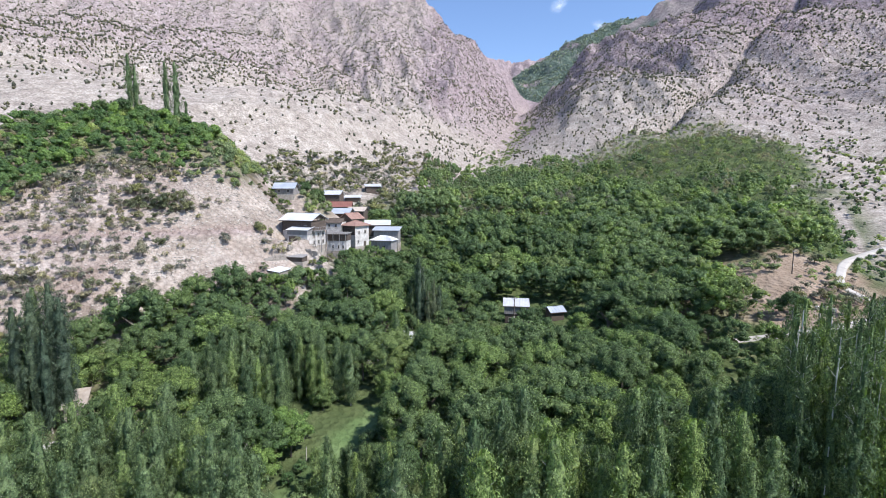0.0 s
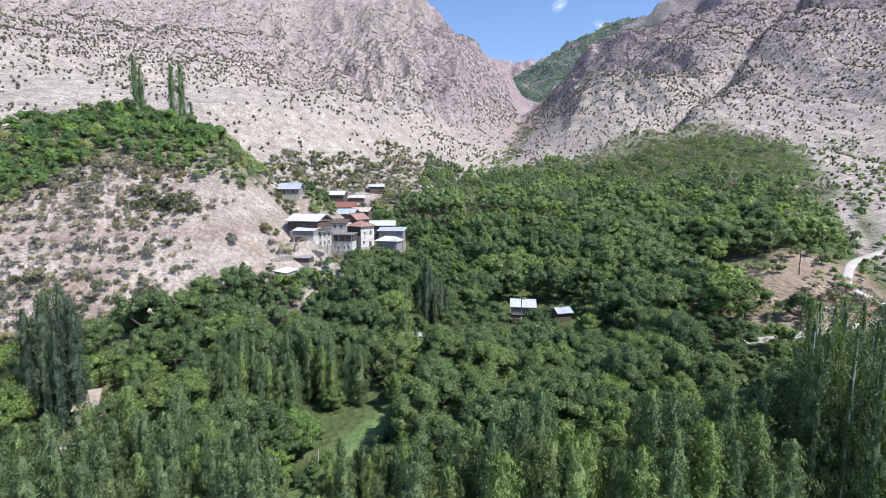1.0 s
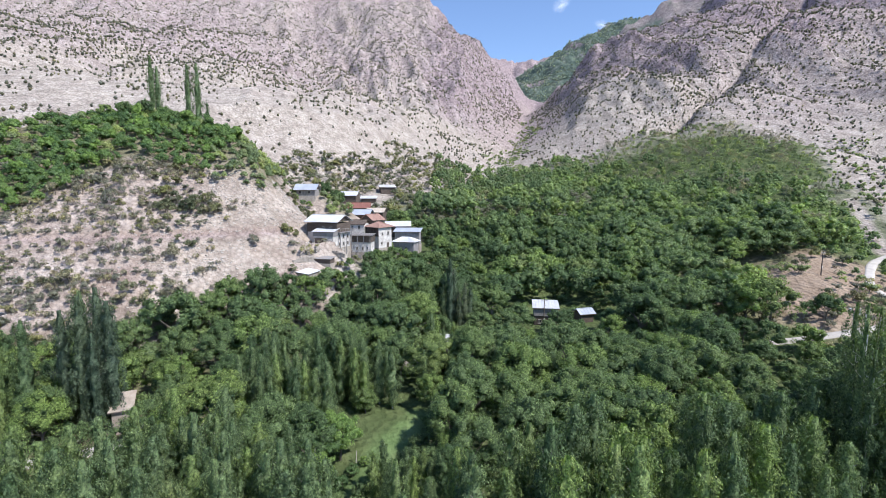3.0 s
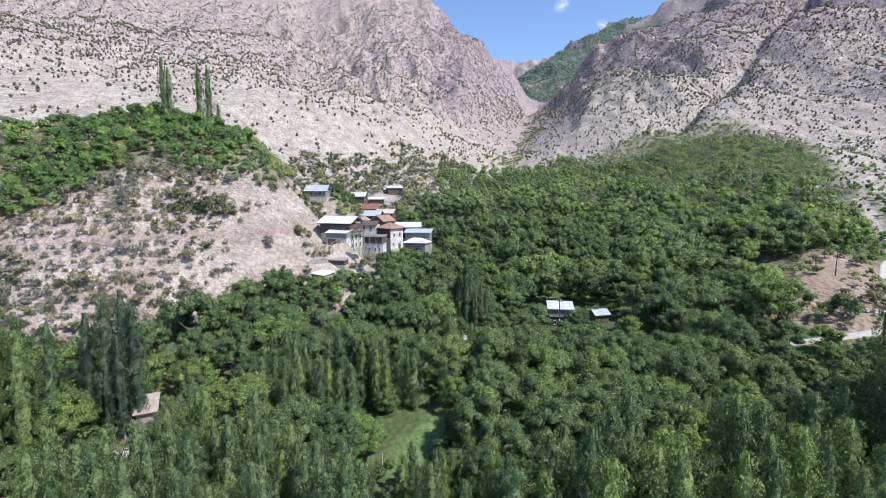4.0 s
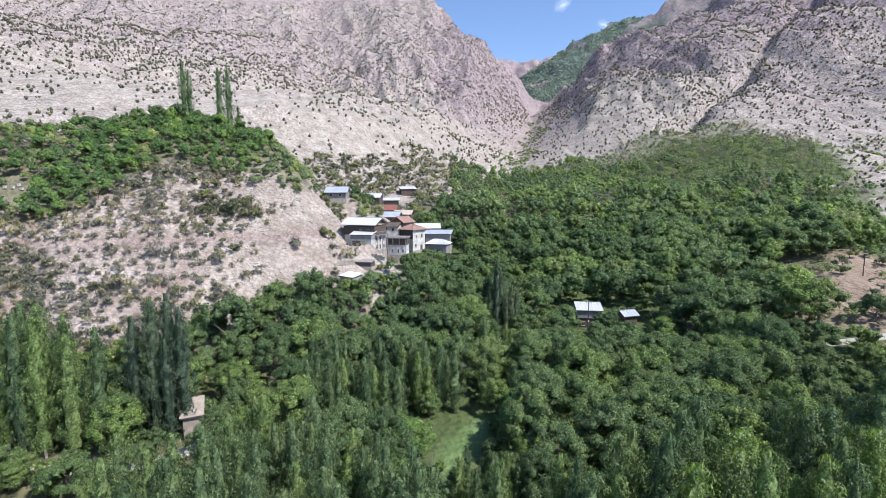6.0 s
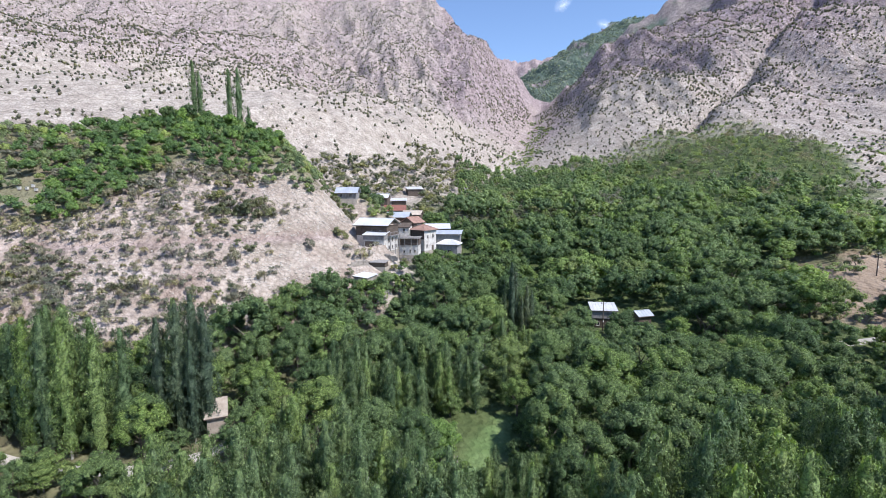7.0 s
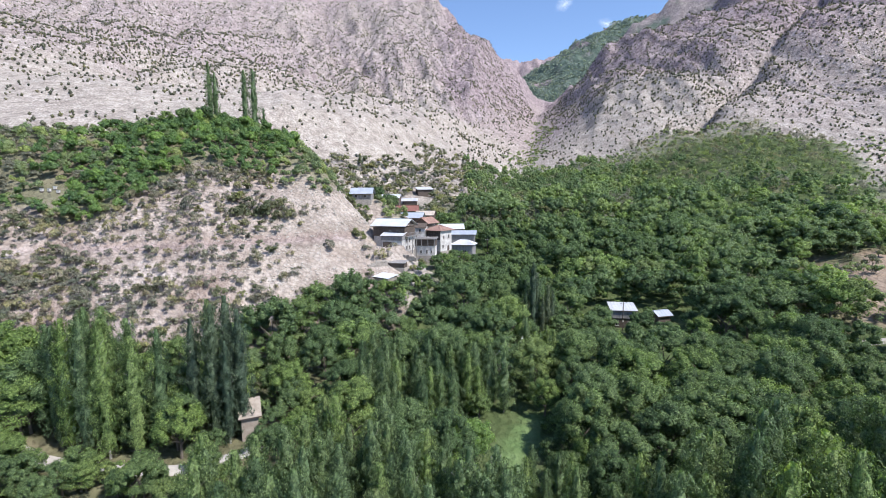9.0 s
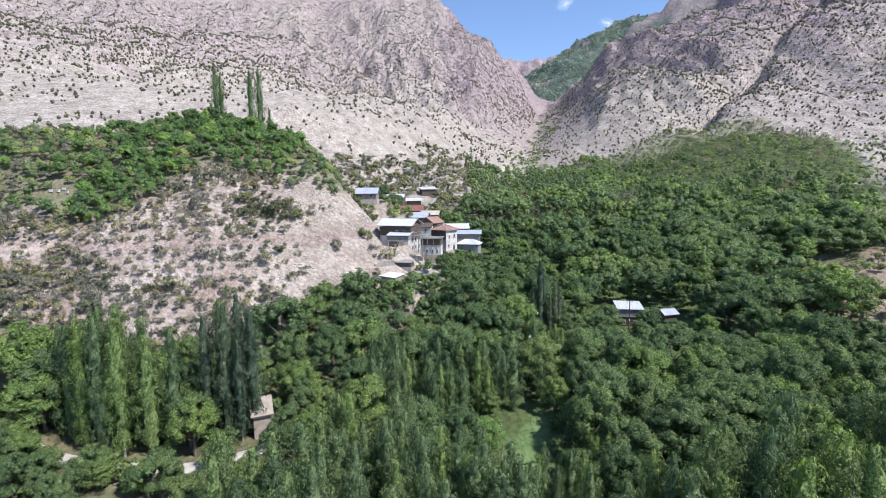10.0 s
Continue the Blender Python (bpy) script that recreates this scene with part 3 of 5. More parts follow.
    return np.concatenate(vs), np.concatenate(fs), np.concatenate(ns)


def trunk_mesh(bm, height, radius, limbs, r, spread, limb=0.42):
    """A tapered trunk with forking limbs."""
    def tube(p0, p1, r0, r1, sides=7):
        ax = (p1 - p0).normalized()
        u = ax.orthogonal().normalized()
        v = ax.cross(u)
        rings = []
        for p, q in ((p0, r0), ((p0 + p1) / 2 + u * r0 * 0.4, (r0 + r1) / 2), (p1, r1)):
            rings.append([bm.verts.new(p + (u * math.cos(a) + v * math.sin(a)) * q) for a in (6.283 * i / sides for i in range(sides))])
        for a, b in zip(rings, rings[1:]):
            for i in range(sides):
                bm.faces.new((a[i], a[(i + 1) % sides], b[(i + 1) % sides], b[i]))
    top = Vector((r.uniform(-0.3, 0.3), r.uniform(-0.3, 0.3), height))
    tube(Vector((0, 0, -0.6)), top, radius, radius * 0.55)
    for i in range(limbs):
        a = 6.283 * (i + r.uniform(0, 0.6)) / max(limbs, 1)
        start = top * r.uniform(0.6, 1.0)
        tube(start, start + Vector((math.cos(a) * spread, math.sin(a) * spread, spread * r.uniform(0.7, 1.3))), radius * limb, radius * limb * 0.3, 5)


def tree_thing(name, kind, height, leaves, size, mat, bark, label, category, group, seed, width=1.0, clumps=64):
    r = np.random.default_rng(seed)
    root = tagged(new(name), label, category, group)
    bm = bmesh.new()
    if bark is M_WHITE_BARK:
        trunk_mesh(bm, height * 0.9, 0.0042 * height, 9, r, height * 0.04, 0.3)
    elif kind == "poplar":
        trunk_mesh(bm, height * 0.8, 0.009 * height, 9, r, height * 0.05, 0.22)
    else:
        trunk_mesh(bm, height * 0.36, 0.026 * height, 5, r, height * 0.2)
    part("trunk", bm, bark, root)
    if kind == "poplar":
        v, f, nrm = foliage(kind, height, leaves, size, r, width, 1.3, 0.6, 0.4, core=0.25 if bark is M_WHITE_BARK else 0.5)
        if bark is M_WHITE_BARK:
            # loose crown with open gaps round the stem
            mid = v[f].mean(axis=1)
            f = f[np.sin(mid[:, 2] * 1.3 + 2.0 * np.arctan2(mid[:, 1], mid[:, 0]) + seed) < 0.9]
    else:
        v, f, nrm = foliage(kind, height, leaves, size, r, width, clumps=clumps)
    crown = new("crown", mesh_of("crown", v, f, mat, normals=nrm))
    crown.parent = root
    root.location = (0, -300, -60)
    return root


def lay(x, y, turn=0.0, scale=1.0, sink=0.15):
    return Matrix.Translation((x, y, float(ground_z(x, y)) - sink)) @ Matrix.Rotation(turn, 4, "Z") @ Matrix.Scale(scale, 4)


def spaced(points, gap, keep):
    """Thin a list of places so that none stand nearer than gap (scaled by keep)."""
    cells, out = {}, []
    for x, y in points:
        g = gap * keep(x, y)
        if g <= 0:
            continue
        cx, cy = int(x // 6), int(y // 6)
        ok = True
        for i in range(cx - 1, cx + 2):
            for j in range(cy - 1, cy + 2):
                for q in cells.get((i, j), ()):
                    if (q[0] - x) ** 2 + (q[1] - y) ** 2 < g * g:
                        ok = False
        if ok:
            cells.setdefault((cx, cy), []).append((x, y))
            out.append((x, y))
    return out


# ---- roads ----
M_ROAD = mat_plain("pale_gravel", (0.34, 0.315, 0.285), (0.55, 0.52, 0.48), 0.35, 0.95, 0.1, 0, 0.03)


def road_strip(name, line, width, label):
    """A track draped on the ground along a smooth line."""
    pts = np.array(line, float)
    t = np.arange(len(pts))
    tt = np.linspace(0, len(pts) - 1, (len(pts) - 1) * 14 + 1)
    x, y = np.interp(tt, t, pts[:, 0]), np.interp(tt, t, pts[:, 1])
    for _ in range(24):
        x[1:-1], y[1:-1] = (x[:-2] + 2 * x[1:-1] + x[2:]) / 4, (y[:-2] + 2 * y[1:-1] + y[2:]) / 4
    dx, dy = np.gradient(x), np.gradient(y)
    ln = np.hypot(dx, dy)
    nx_, ny_ = -dy / ln, dx / ln
    rows = []
    mid = ground_z(x, y)
    for k, (o, lift) in enumerate(((-0.62, -0.5), (-0.5, 0.16), (-0.25, 0.22), (0, 0.2), (0.25, 0.22), (0.5, 0.16), (0.62, -0.5))):
        w = width * (1 + 0.15 * fbm(x, y, 6, 2, 91 + k))
        px, py = x + nx_ * o * w, y + ny_ * o * w
        rows.append(np.stack([px, py, 0.5 * mid + 0.5 * ground_z(px, py) + lift + 0.12], -1))
    v = np.stack(rows, 1)
    n, k = v.shape[:2]
    i = np.arange(n * k).reshape(n, k)
    f = np.stack([i[:-1, :-1], i[:-1, 1:], i[1:, 1:], i[1:, :-1]], -1).reshape(-1, 4)
    return tagged(new(name, mesh_of(name, v.reshape(-1, 3), f, M_ROAD, flat=False)), label, "road", kind="structure")


EAST_ROAD = [(69, 110.5), (80, 110.2), (92, 111), (104, 113.5), (112, 118), (114.8, 123), (113.6, 128), (112, 133), (115, 138), (124, 148), (133, 157), (142, 163), (153, 168), (168, 173), (188, 181), (215, 188)]
SCAR = [(146, 168), (155, 177), (167, 198), (180, 221), (190, 236)]
WEST_ROAD = [(-135, 86), (-115, 80), (-104, 73.5), (-92, 69), (-80, 67.8), (-70, 68.6), (-62, 72.5), (-57, 79)]
road_strip("road", EAST_ROAD[:9], 2.0, "pale unpaved gravel track along the bank")
road_strip("road", EAST_ROAD[8:], 2.2, "pale unpaved gravel track up the valley side")
road_strip("road", WEST_ROAD, 2.2, "pale gravel road under the poplars")


def near_line(x, y, line):
    best = 1e9
    for (x0, y0), (x1, y1) in zip(line, line[1:]):
        ux, uy = x1 - x0, y1 - y0
        t = min(1, max(0, ((x - x0) * ux + (y - y0) * uy) / (ux * ux + uy * uy)))
        best = min(best, math.hypot(x - x0 - t * ux, y - y0 - t * uy))
    return best


MEADOW = [(-12.5, 86), (-16, 79), (-19, 72), (-22, 64), (-24, 58)]
HOUSE_SPOTS = [(-46, 136, 4.5), (-8.4, 111, 3.4), (-15.5, 104, 3.2), (21, 134, 7), (34, 133, 7), (-61.5, 80, 4)]


def wood_left(y):
    return np.interp(y, [40, 60, 80, 90, 96, 102, 108, 114, 120, 126, 132, 138, 150, 163, 180, 200, 230, 260, 330], [-155, -155, -120, -104, -82, -74, -70, -65, -53, -40, -36, -33, -30, -14, -10, -8, -26, -22, -12])


def valley_wood(x, y):
    """Spacing of the big trees: 0 where none stand."""
    if x < wood_left(y) or near_line(x, y, MEADOW) < 5 or near_line(x, y, EAST_ROAD) < 5 or near_line(x, y, WEST_ROAD) < 2.2:
        return 0
    if (76 < x < 125 and 101 < y < 160) or x > 125:
        return 0
    for hx, hy, hr in HOUSE_SPOTS:
        if abs(x - hx) < hr and -hr * 1.5 < y - hy < hr:
            return 0
    if (y < 64 and x > -62) or math.hypot((x + 28) / 19, (y - 85) / 10) < 1:
        return 0
    if 74 < x < 114 and 96 < y < 112 or -97 < x < -74 and 65 < y < 77:
        return 0
    if -51 < x < -36 and 116 < y < 146 or -42 < x < -31 and 140 < y < 162:
        return 0
    if -63 < x < -49 and 62 < y < 80:
        return 0
    if 52 < y < 88 and -0.36 < x / y < -0.18:
        return 0
    if y > 132 and x < 5:
        return 0.7
    return 1.0


# broad trees among the near poplars
MIXED = [(27, 56.5, 0.95), (33, 60, 1.05), (21, 62, 1.0), (-6, 62, 0.95), (5, 59.5, 0.9), (12, 63.5, 1.05), (17, 57.5, 0.85), (-47, 66, 0.75), (-53, 61, 0.7), (40, 66, 1.05)]
POPLARS = [(-66, 79, 26), (-63.5, 78, 24), (-69.5, 80, 25), (-67.5, 77, 25), (-71.5, 78, 22), (-65, 76, 19), (-91, 73, 21), (-88.5, 72, 23), (-85, 71, 24), (-81.5, 70.6, 24),
           (-77.5, 71.5, 21), (-87, 75, 24), (-83, 73.5, 25), (-79.5, 74, 23), (-75.5, 75, 21), (-94, 75.5, 20), (-65, 107, 13), (-31, 87, 12), (-6.2, 121.5, 20.5), (-5.2, 122.6, 17.5), (-8.0, 122, 13), (-2.4, 121.0, 15), (-1.0, 122.5, 13), (-3.8, 120.5, 12), (-117, 186, 25), (-115.3, 187, 22), (-105, 189, 26.5),
           (-102, 190, 28), (-98.5, 190, 14)]
POPLARS += [(-27 + 1.05 * i, 49.5 + 1.5 * math.sin(2.1 * i), 17.2 + 0.9 * math.sin(1.9 * i)) for i in range(7)]
POPLARS += [(-17.5 + 1.15 * i, 62.5 + 2.2 * math.sin(2.3 * i), 8.6 + 0.9 * math.sin(1.7 * i)) for i in range(9)]
for gxx, gyy, sx, sy, hh, cnt in ((-28, 85, 17, 8, 13, 52), (-40, 54, 18, 9, 16.5, 62), (-7, 104, 4, 4, 13, 6), (3, 47, 18, 5.5, 20.5, 46), (31, 54, 9, 6, 18.5, 22), (53, 57, 14, 9, 27, 46)):
    made = []
    while len(made) < cnt:
        px, py = gxx + rng.uniform(-sx, sx), gyy + rng.uniform(-sy, sy)
        if any(math.hypot(px - a, py - b) < 3.6 for a, b, _ in MIXED):
            continue
        if gxx == -28 and py < 86 and px / py > -0.35:
            continue
        if gxx == 53 and px / py < 0.71:
            continue
        if gxx == -40 and px < -47 and py > 53:
            continue
        if gxx in (-40, 3) and -0.40 < px / (py + 5) < -0.265:
            continue
        if all(math.hypot(px - a, py - b) > 1.7 for a, b, _ in made) and near_line(px, py, MEADOW) > 5.0:
            made.append((px, py, hh * (rng.uniform(0.88, 1.08) if gxx == 53 else rng.uniform(0.72, 1.12)) * (0.74 if gxx == 3 and px < -5 else 1)))
    POPLARS += made


def plant(templates, spots, r, sink=0.2):
    """Set the first tree of each kind, then copies, on the ground."""
    for i, (x, y, s) in enumerate(spots):
        t = templates[i % len(templates)]
        m = lay(x, y, r.uniform(0, 6.283), s, sink)
        if i < len(templates):
            t.matrix_basis = m
        else:
            copy_thing(t, m @ Matrix.Scale(1 / t.scale[0], 4))


poplars = [tree_thing("poplar_tree", "poplar", 20, 7000, 0.118, M_POPLAR, M_PALE_BARK, "tall slender poplar with grey-green leaves and pale trunk", "tree",
                      "poplars", 100 + i, w) for i, w in enumerate((2.2, 2.5, 2.0, 2.35))]
DARK_STAND = [q for q in POPLARS if -73 < q[0] < -63 and 75 < q[1] < 81 or -9 < q[0] < 0 and 120 < q[1] < 123 and q[2] > 11.5]
dark = [tree_thing("poplar_tree", "poplar", 20, 6600, 0.105, M_DARK_POPLAR, M_PALE_BARK, "dense dark grey-green poplar taller than the trees around it", "tree",
                   "poplars", 150 + i, w) for i, w in enumerate((1.7, 1.5))]
plant(dark, [(x, y, h / 20) for x, y, h in DARK_STAND], rng)
ROAD_STAND = [q for q in POPLARS if -96 < q[0] < -75 and 70 < q[1] < 77]
plant(poplars, [(x, y, h / 20) for x, y, h in POPLARS if not (x > 38 and y < 70) and (x, y, h) not in DARK_STAND + ROAD_STAND and y < 150], rng)
tall = [tree_thing("poplar_tree", "poplar", 29, 7600, 0.118, M_POPLAR, M_WHITE_BARK, "tall loose poplar with bare white stem showing through", "tree",
                   "poplars", 130 + i, w) for i, w in enumerate((1.3, 1.5, 1.2))]
plant(tall, [(x, y, h / 29) for x, y, h in POPLARS if x > 38 and y < 70], rng)
slim = [tree_thing("poplar_tree", "poplar", 26, 6000, 0.125, M_POPLAR, M_PALE_BARK, "slim poplar standing alone on the hilltop", "tree", "poplars", 170 + i, w)
        for i, w in enumerate((1.25, 1.45))]
plant(slim, [(x, y, h / 26) for x, y, h in POPLARS if y > 150], rng)
leafy = [tree_thing("poplar_tree", "poplar", 22, 7000, 0.115, M_WALNUT if i else M_POPLAR, M_PALE_BARK, "tall leafy green poplar at the edge of the gravel road", "tree",
                    "poplars", 160 + i, w) for i, w in enumerate((1.75, 1.55))]
plant(leafy, [(x, y, h / 22) for x, y, h in ROAD_STAND], rng)

cand = [(rng.uniform(-155, 130), rng.uniform(38, 210)) for _ in range(16000)]
cand = [c for c in cand if all(math.hypot(c[0] - p[0], c[1] - p[1]) > 3.2 for p in POPLARS)]
big = spaced(cand, 6.4, lambda x, y: valley_wood(x, y) * rng.uniform(0.82, 1.18))
big.sort(key=lambda c: c[1] + 0.15 * abs(c[0]))
near_big, rest_big = big[:240], big[240:]
walnuts = [tree_thing("walnut_tree", "walnut", 11, 6200, 0.135, M_WALNUT, M_BARK, "broad leafy walnut tree with deep green crown", "tree", "valley trees",
                      200 + i, w) for i, w in enumerate((1.0, 1.15, 0.95, 1.1, 0.85))]
front_row = [(-32 + 1.5 * i, 156 + rng.uniform(-2, 2), 0.5 + 0.14 * rng.uniform()) for i in range(5)]
front_row += [(-26 + 1.9 * i, 168 + rng.uniform(-2, 2) + 0.5 * i, 0.42 + 0.15 * rng.uniform()) for i in range(9)]
front_row += [(-12 + 2.0 * i, 184 + rng.uniform(-4, 8), 0.7 + 0.2 * rng.uniform()) for i in range(5)]
front_row += [(-114 + 3.2 * i + rng.uniform(-1.2, 1.2), 61.5 + rng.uniform(-4.5, 3.0), (0.5 if i < 9 else 0.4) + 0.24 * rng.uniform()) for i in range(19)]
front_row += [(-122, 178, 0.65), (-116, 180, 0.7), (-128, 176, 0.6), (-111, 183, 0.6), (-105, 185, 0.55), (-71, 71.8, 1.0), (-79, 72.8, 0.55)]
front_row += [(-29, 207, 0.75), (-25, 210, 0.8), (-21, 214, 0.75), (-33, 209, 0.6), (-17, 206, 0.7), (-14, 213, 0.8), (-56, 197, 0.75), (-52, 199, 0.7), (-50, 194, 0.5), (-53, 204, 0.75), (-33, 222, 0.85), (-28, 219, 0.8), (-64, 184, 0.32), (-59, 183.5, 0.3), (-66, 188, 0.4), (-61.5, 184.5, 0.28), (-10, 200, 0.8),
              (-58, 216, 0.5), (-38, 232, 0.6), (-30, 228, 0.7), (-24, 225, 0.75)]
front_row += MIXED
front_row += [(-96, 78, 1.45), (-101.5, 80, 1.4), (-92, 79.5, 1.3), (-107, 83, 1.25), (-97.5, 73, 1.1)]
front_row += [(-58.6, 73.5, 0.5), (-55, 71.5, 0.6), (-52.5, 75, 0.7), (-57.2, 85, 0.75), (-53, 82.5, 0.7), (-61, 89, 0.8), (-92.5, 65.6, 0.55), (-95.3, 66.8, 0.62), (-98.3, 68.0, 0.6), (-88.8, 64.6, 0.5), (-47.5, 123, 0.6), (-51, 120.5, 0.62), (-44.5, 122, 0.62), (-54, 118.5, 0.6), (-41.5, 124.5, 0.55), (-100.5, 66.5, 0.72), (-105, 69, 0.75), (-109.5, 71.5, 0.8), (-96.5, 64.8, 0.62), (-114, 75, 0.75), (-119, 77.5, 0.8)]
front_row += [(86.5, 116.5, 0.72), (83, 118.5, 0.5), (90, 117.5, 0.45), (-27.5, 214, 1.05), (-31.5, 217, 0.9), (-44.5, 127, 0.6), (-49, 126, 0.6), (-40.5, 128.6, 0.62), (-38, 132, 0.6), (-57.8, 76.5, 0.62), (-66.5, 73.5, 0.4)]
front_row += [(-9, 74, 0.6), (-6.5, 70, 0.7), (-10.5, 68, 0.55), (-8, 79, 0.75), (-22.5, 86, 0.5), (-10, 87, 0.8), (-36, 62, 0.45), (-34, 76, 0.6), (-38, 73, 0.6)]
front_row += [(-17.6, 66.5, 0.36), (-19.6, 62.5, 0.34), (-32.5, 73.5, 0.6), (-35, 69, 0.6)]
all_walnuts = front_row + [(x, y, rng.uniform(0.95, 1.4) * (0.6 if (y > 132 and x < 5) or (y < 66 and x < -40) or (50 < x < 112 and 78 < y < 114) or (abs(x - 22) < 16 and 101 < y < 129) or (abs(x + 40) < 8 and 106 < y < 137) or (abs(x + 3) < 9 and 100 < y < 128) else 0.4 if 60 < y < 88 and -0.18 <= x / y < -0.09 else 0.5 if abs(x + 61) < 8 and 60 < y < 84 else 0.78 if x < -45 and y < 100 else 1)) for x, y in near_big]
far_walnuts = [tree_thing("walnut_tree", "walnut", 11, 3000, 0.19, M_WALNUT, M_BARK, "broad leafy walnut tree with deep green crown", "tree", "valley trees",
                          240 + i, w, 44) for i, w in enumerate((1.0, 1.15, 0.95, 1.1))]
plant(walnuts, [q for q in all_walnuts if q[1] < 100], rng)
plant(far_walnuts, [q for q in all_walnuts if q[1] >= 100], rng)


young = [tree_thing("orchard_tree", "walnut", 7, 4200, 0.12, M_THICKET, M_BARK, "young bright green tree beside the grass strip", "tree", "young trees",
                    260 + i, w) for i, w in enumerate((1.1, 1.25))]
plant(young, [(-24.4, 72.5, 1.25), (-27.2, 70, 1.1), (-26.2, 65.5, 0.95), (-28.5, 75.5, 1.0), (-23.4, 77, 0.5), (-21.6, 68.5, 0.34), (-22.6, 65.6, 0.36), (-20.2, 71.2, 0.26)], rng)


# ---- woods, scrub and stones that nobody could count ----
def scatter(name, spots, templates, mat, label, category, r):
    """Many small plants joined in one mesh. spots: x, y, size, sink."""
    vs, fs, ns, tones, at = [], [], [], [], 0
    xs = np.array([s[0] for s in spots])
    ys = np.array([s[1] for s in spots])
    zs = ground_z(xs, ys)
    for i, (x, y, s) in enumerate(spots):
        v, f, *nrm = templates[i % len(templates)]
        a = r.uniform(0, 6.283)
        c, q = math.cos(a), math.sin(a)
        w = s * r.uniform(0.85, 1.15)
        vs.append(np.stack([(v[:, 0] * c - v[:, 1] * q) * w + x, (v[:, 0] * q + v[:, 1] * c) * w + y, v[:, 2] * s + zs[i]], 1))
        fs.append(f + at)
        if nrm:
            ns.append(np.stack([nrm[0][:, 0] * c - nrm[0][:, 1] * q, nrm[0][:, 0] * q + nrm[0][:, 1] * c, nrm[0][:, 2]], 1))
        at += len(v)
        tones.append(np.full(len(v), r.uniform(0, 1)))
    ob = new(name, mesh_of(name, np.concatenate(vs), np.concatenate(fs), mat, {"tone": np.concatenate(tones)}, normals=np.concatenate(ns) if ns else None))
    return tagged(ob, label, category, kind="stuff")


def leafy_template(kind, height, leaves, size, seed, width=1.0, upright=0.0, length=1.1, broad=0.75, clumps=14, core=0.72):
    return foliage(kind, height, leaves, size, np.random.default_rng(seed), width, length, broad, upright, clumps, core)


far_walnut = [leafy_template("walnut", 10, 420, 0.36, 300 + i, w, clumps=22) for i, w in enumerate((1.1, 1.3, 0.9, 1.2, 0.75))]
mid_walnut = [leafy_template("walnut", 10, 1150, 0.27, 320 + i, 1.1, clumps=36) for i in range(5)]
spots = [(x, y, rng.uniform(1.0, 1.5) * (0.6 if y > 132 and x < 5 else 1)) for x, y in rest_big]


def right_wood(x, y):
    if near_line(x, y, EAST_ROAD) < 4.5 or near_line(x, y, SCAR) < 3.5 or (79 < x < 122 and 108 < y < 158) or math.hypot((x - 194) / 9, (y - 271) / 9) < 1:
        return 0
    if y < 205 and -60 < x < 125:
        return 0
    if x < wood_left(min(y, 329)) or y + 0.35 * abs(x - 190) > 480 or x > WOOD_EAST(y) + rng.uniform(-6, 6):
        return 0
    return 0.68 if x + 0.5 * (y - 250) > 175 else 0.9 if x > 110 else 1.0


cand = [(rng.uniform(-30, 270), rng.uniform(140, 490)) for _ in range(18000)]
hill = spaced(cand, 5.0, right_wood)
spots += [(x, y, (0.35 + 0.85 * rng.uniform() ** 1.7) * (1 - 0.55 * smooth(16, 2, WOOD_EAST(y) - x)) * (1.3 if y < 260 and x < 120 else 1)) for x, y in hill]
low_wood, high_wood = [q for q in spots if q[1] < 225 and q[0] < 120], [q for q in spots if not (q[1] < 225 and q[0] < 120)]
bank_wood = [q for q in low_wood if q[0] + rng.uniform(-25, 25) > 58]
taken = set(bank_wood)
scatter("valley_wood", [q for q in low_wood if q not in taken], mid_walnut, M_WALNUT, "dense green walnut wood on the valley floor", "wood", rng)
scatter("bank_wood", bank_wood, mid_walnut, M_HILLWOOD, "lighter green wood beside the reddish bank", "wood", rng)
upper = [q for q in high_wood if q[0] + 0.5 * (q[1] - 250) + rng.uniform(-45, 45) > 175]
taken = set(upper)
high_wood = [q for q in high_wood if q not in taken]
bare_up = [q for q in upper if rng.uniform() < 0.2]
taken = set(bare_up)
upper = [q for q in upper if q not in taken]
scatter("upper_hillside_wood", [(x, y, 0.16 + 0.36 * z * (0.7 + 0.5 * rng.uniform())) for x, y, z in upper], far_walnut, M_OLIVE, "pale olive scrub wood high on the hillside", "wood", rng)
bare = [q for q in high_wood if (q[0] > 60 and q[1] > 150) and rng.uniform() < 0.07 + 0.22 * smooth(40, 15, math.hypot(q[0] - 165, q[1] - 240))]
taken = set(bare)
high_wood = [q for q in high_wood if q not in taken]
grey_t = [leafy_template("walnut", 10, 420, 0.30, 340 + i, 1.0, 0.5, 2.0, 0.4, core=0) for i in range(3)]
scatter("bare_trees", [(x, y, 0.95 * z) for x, y, z in bare + bare_up], grey_t, M_DRY, "bare grey twiggy trees standing in the hillside wood", "trees", rng)
scatter("hillside_wood", high_wood, far_walnut, M_HILLWOOD, "dense olive-green deciduous wood covering the hillside", "wood", rng)

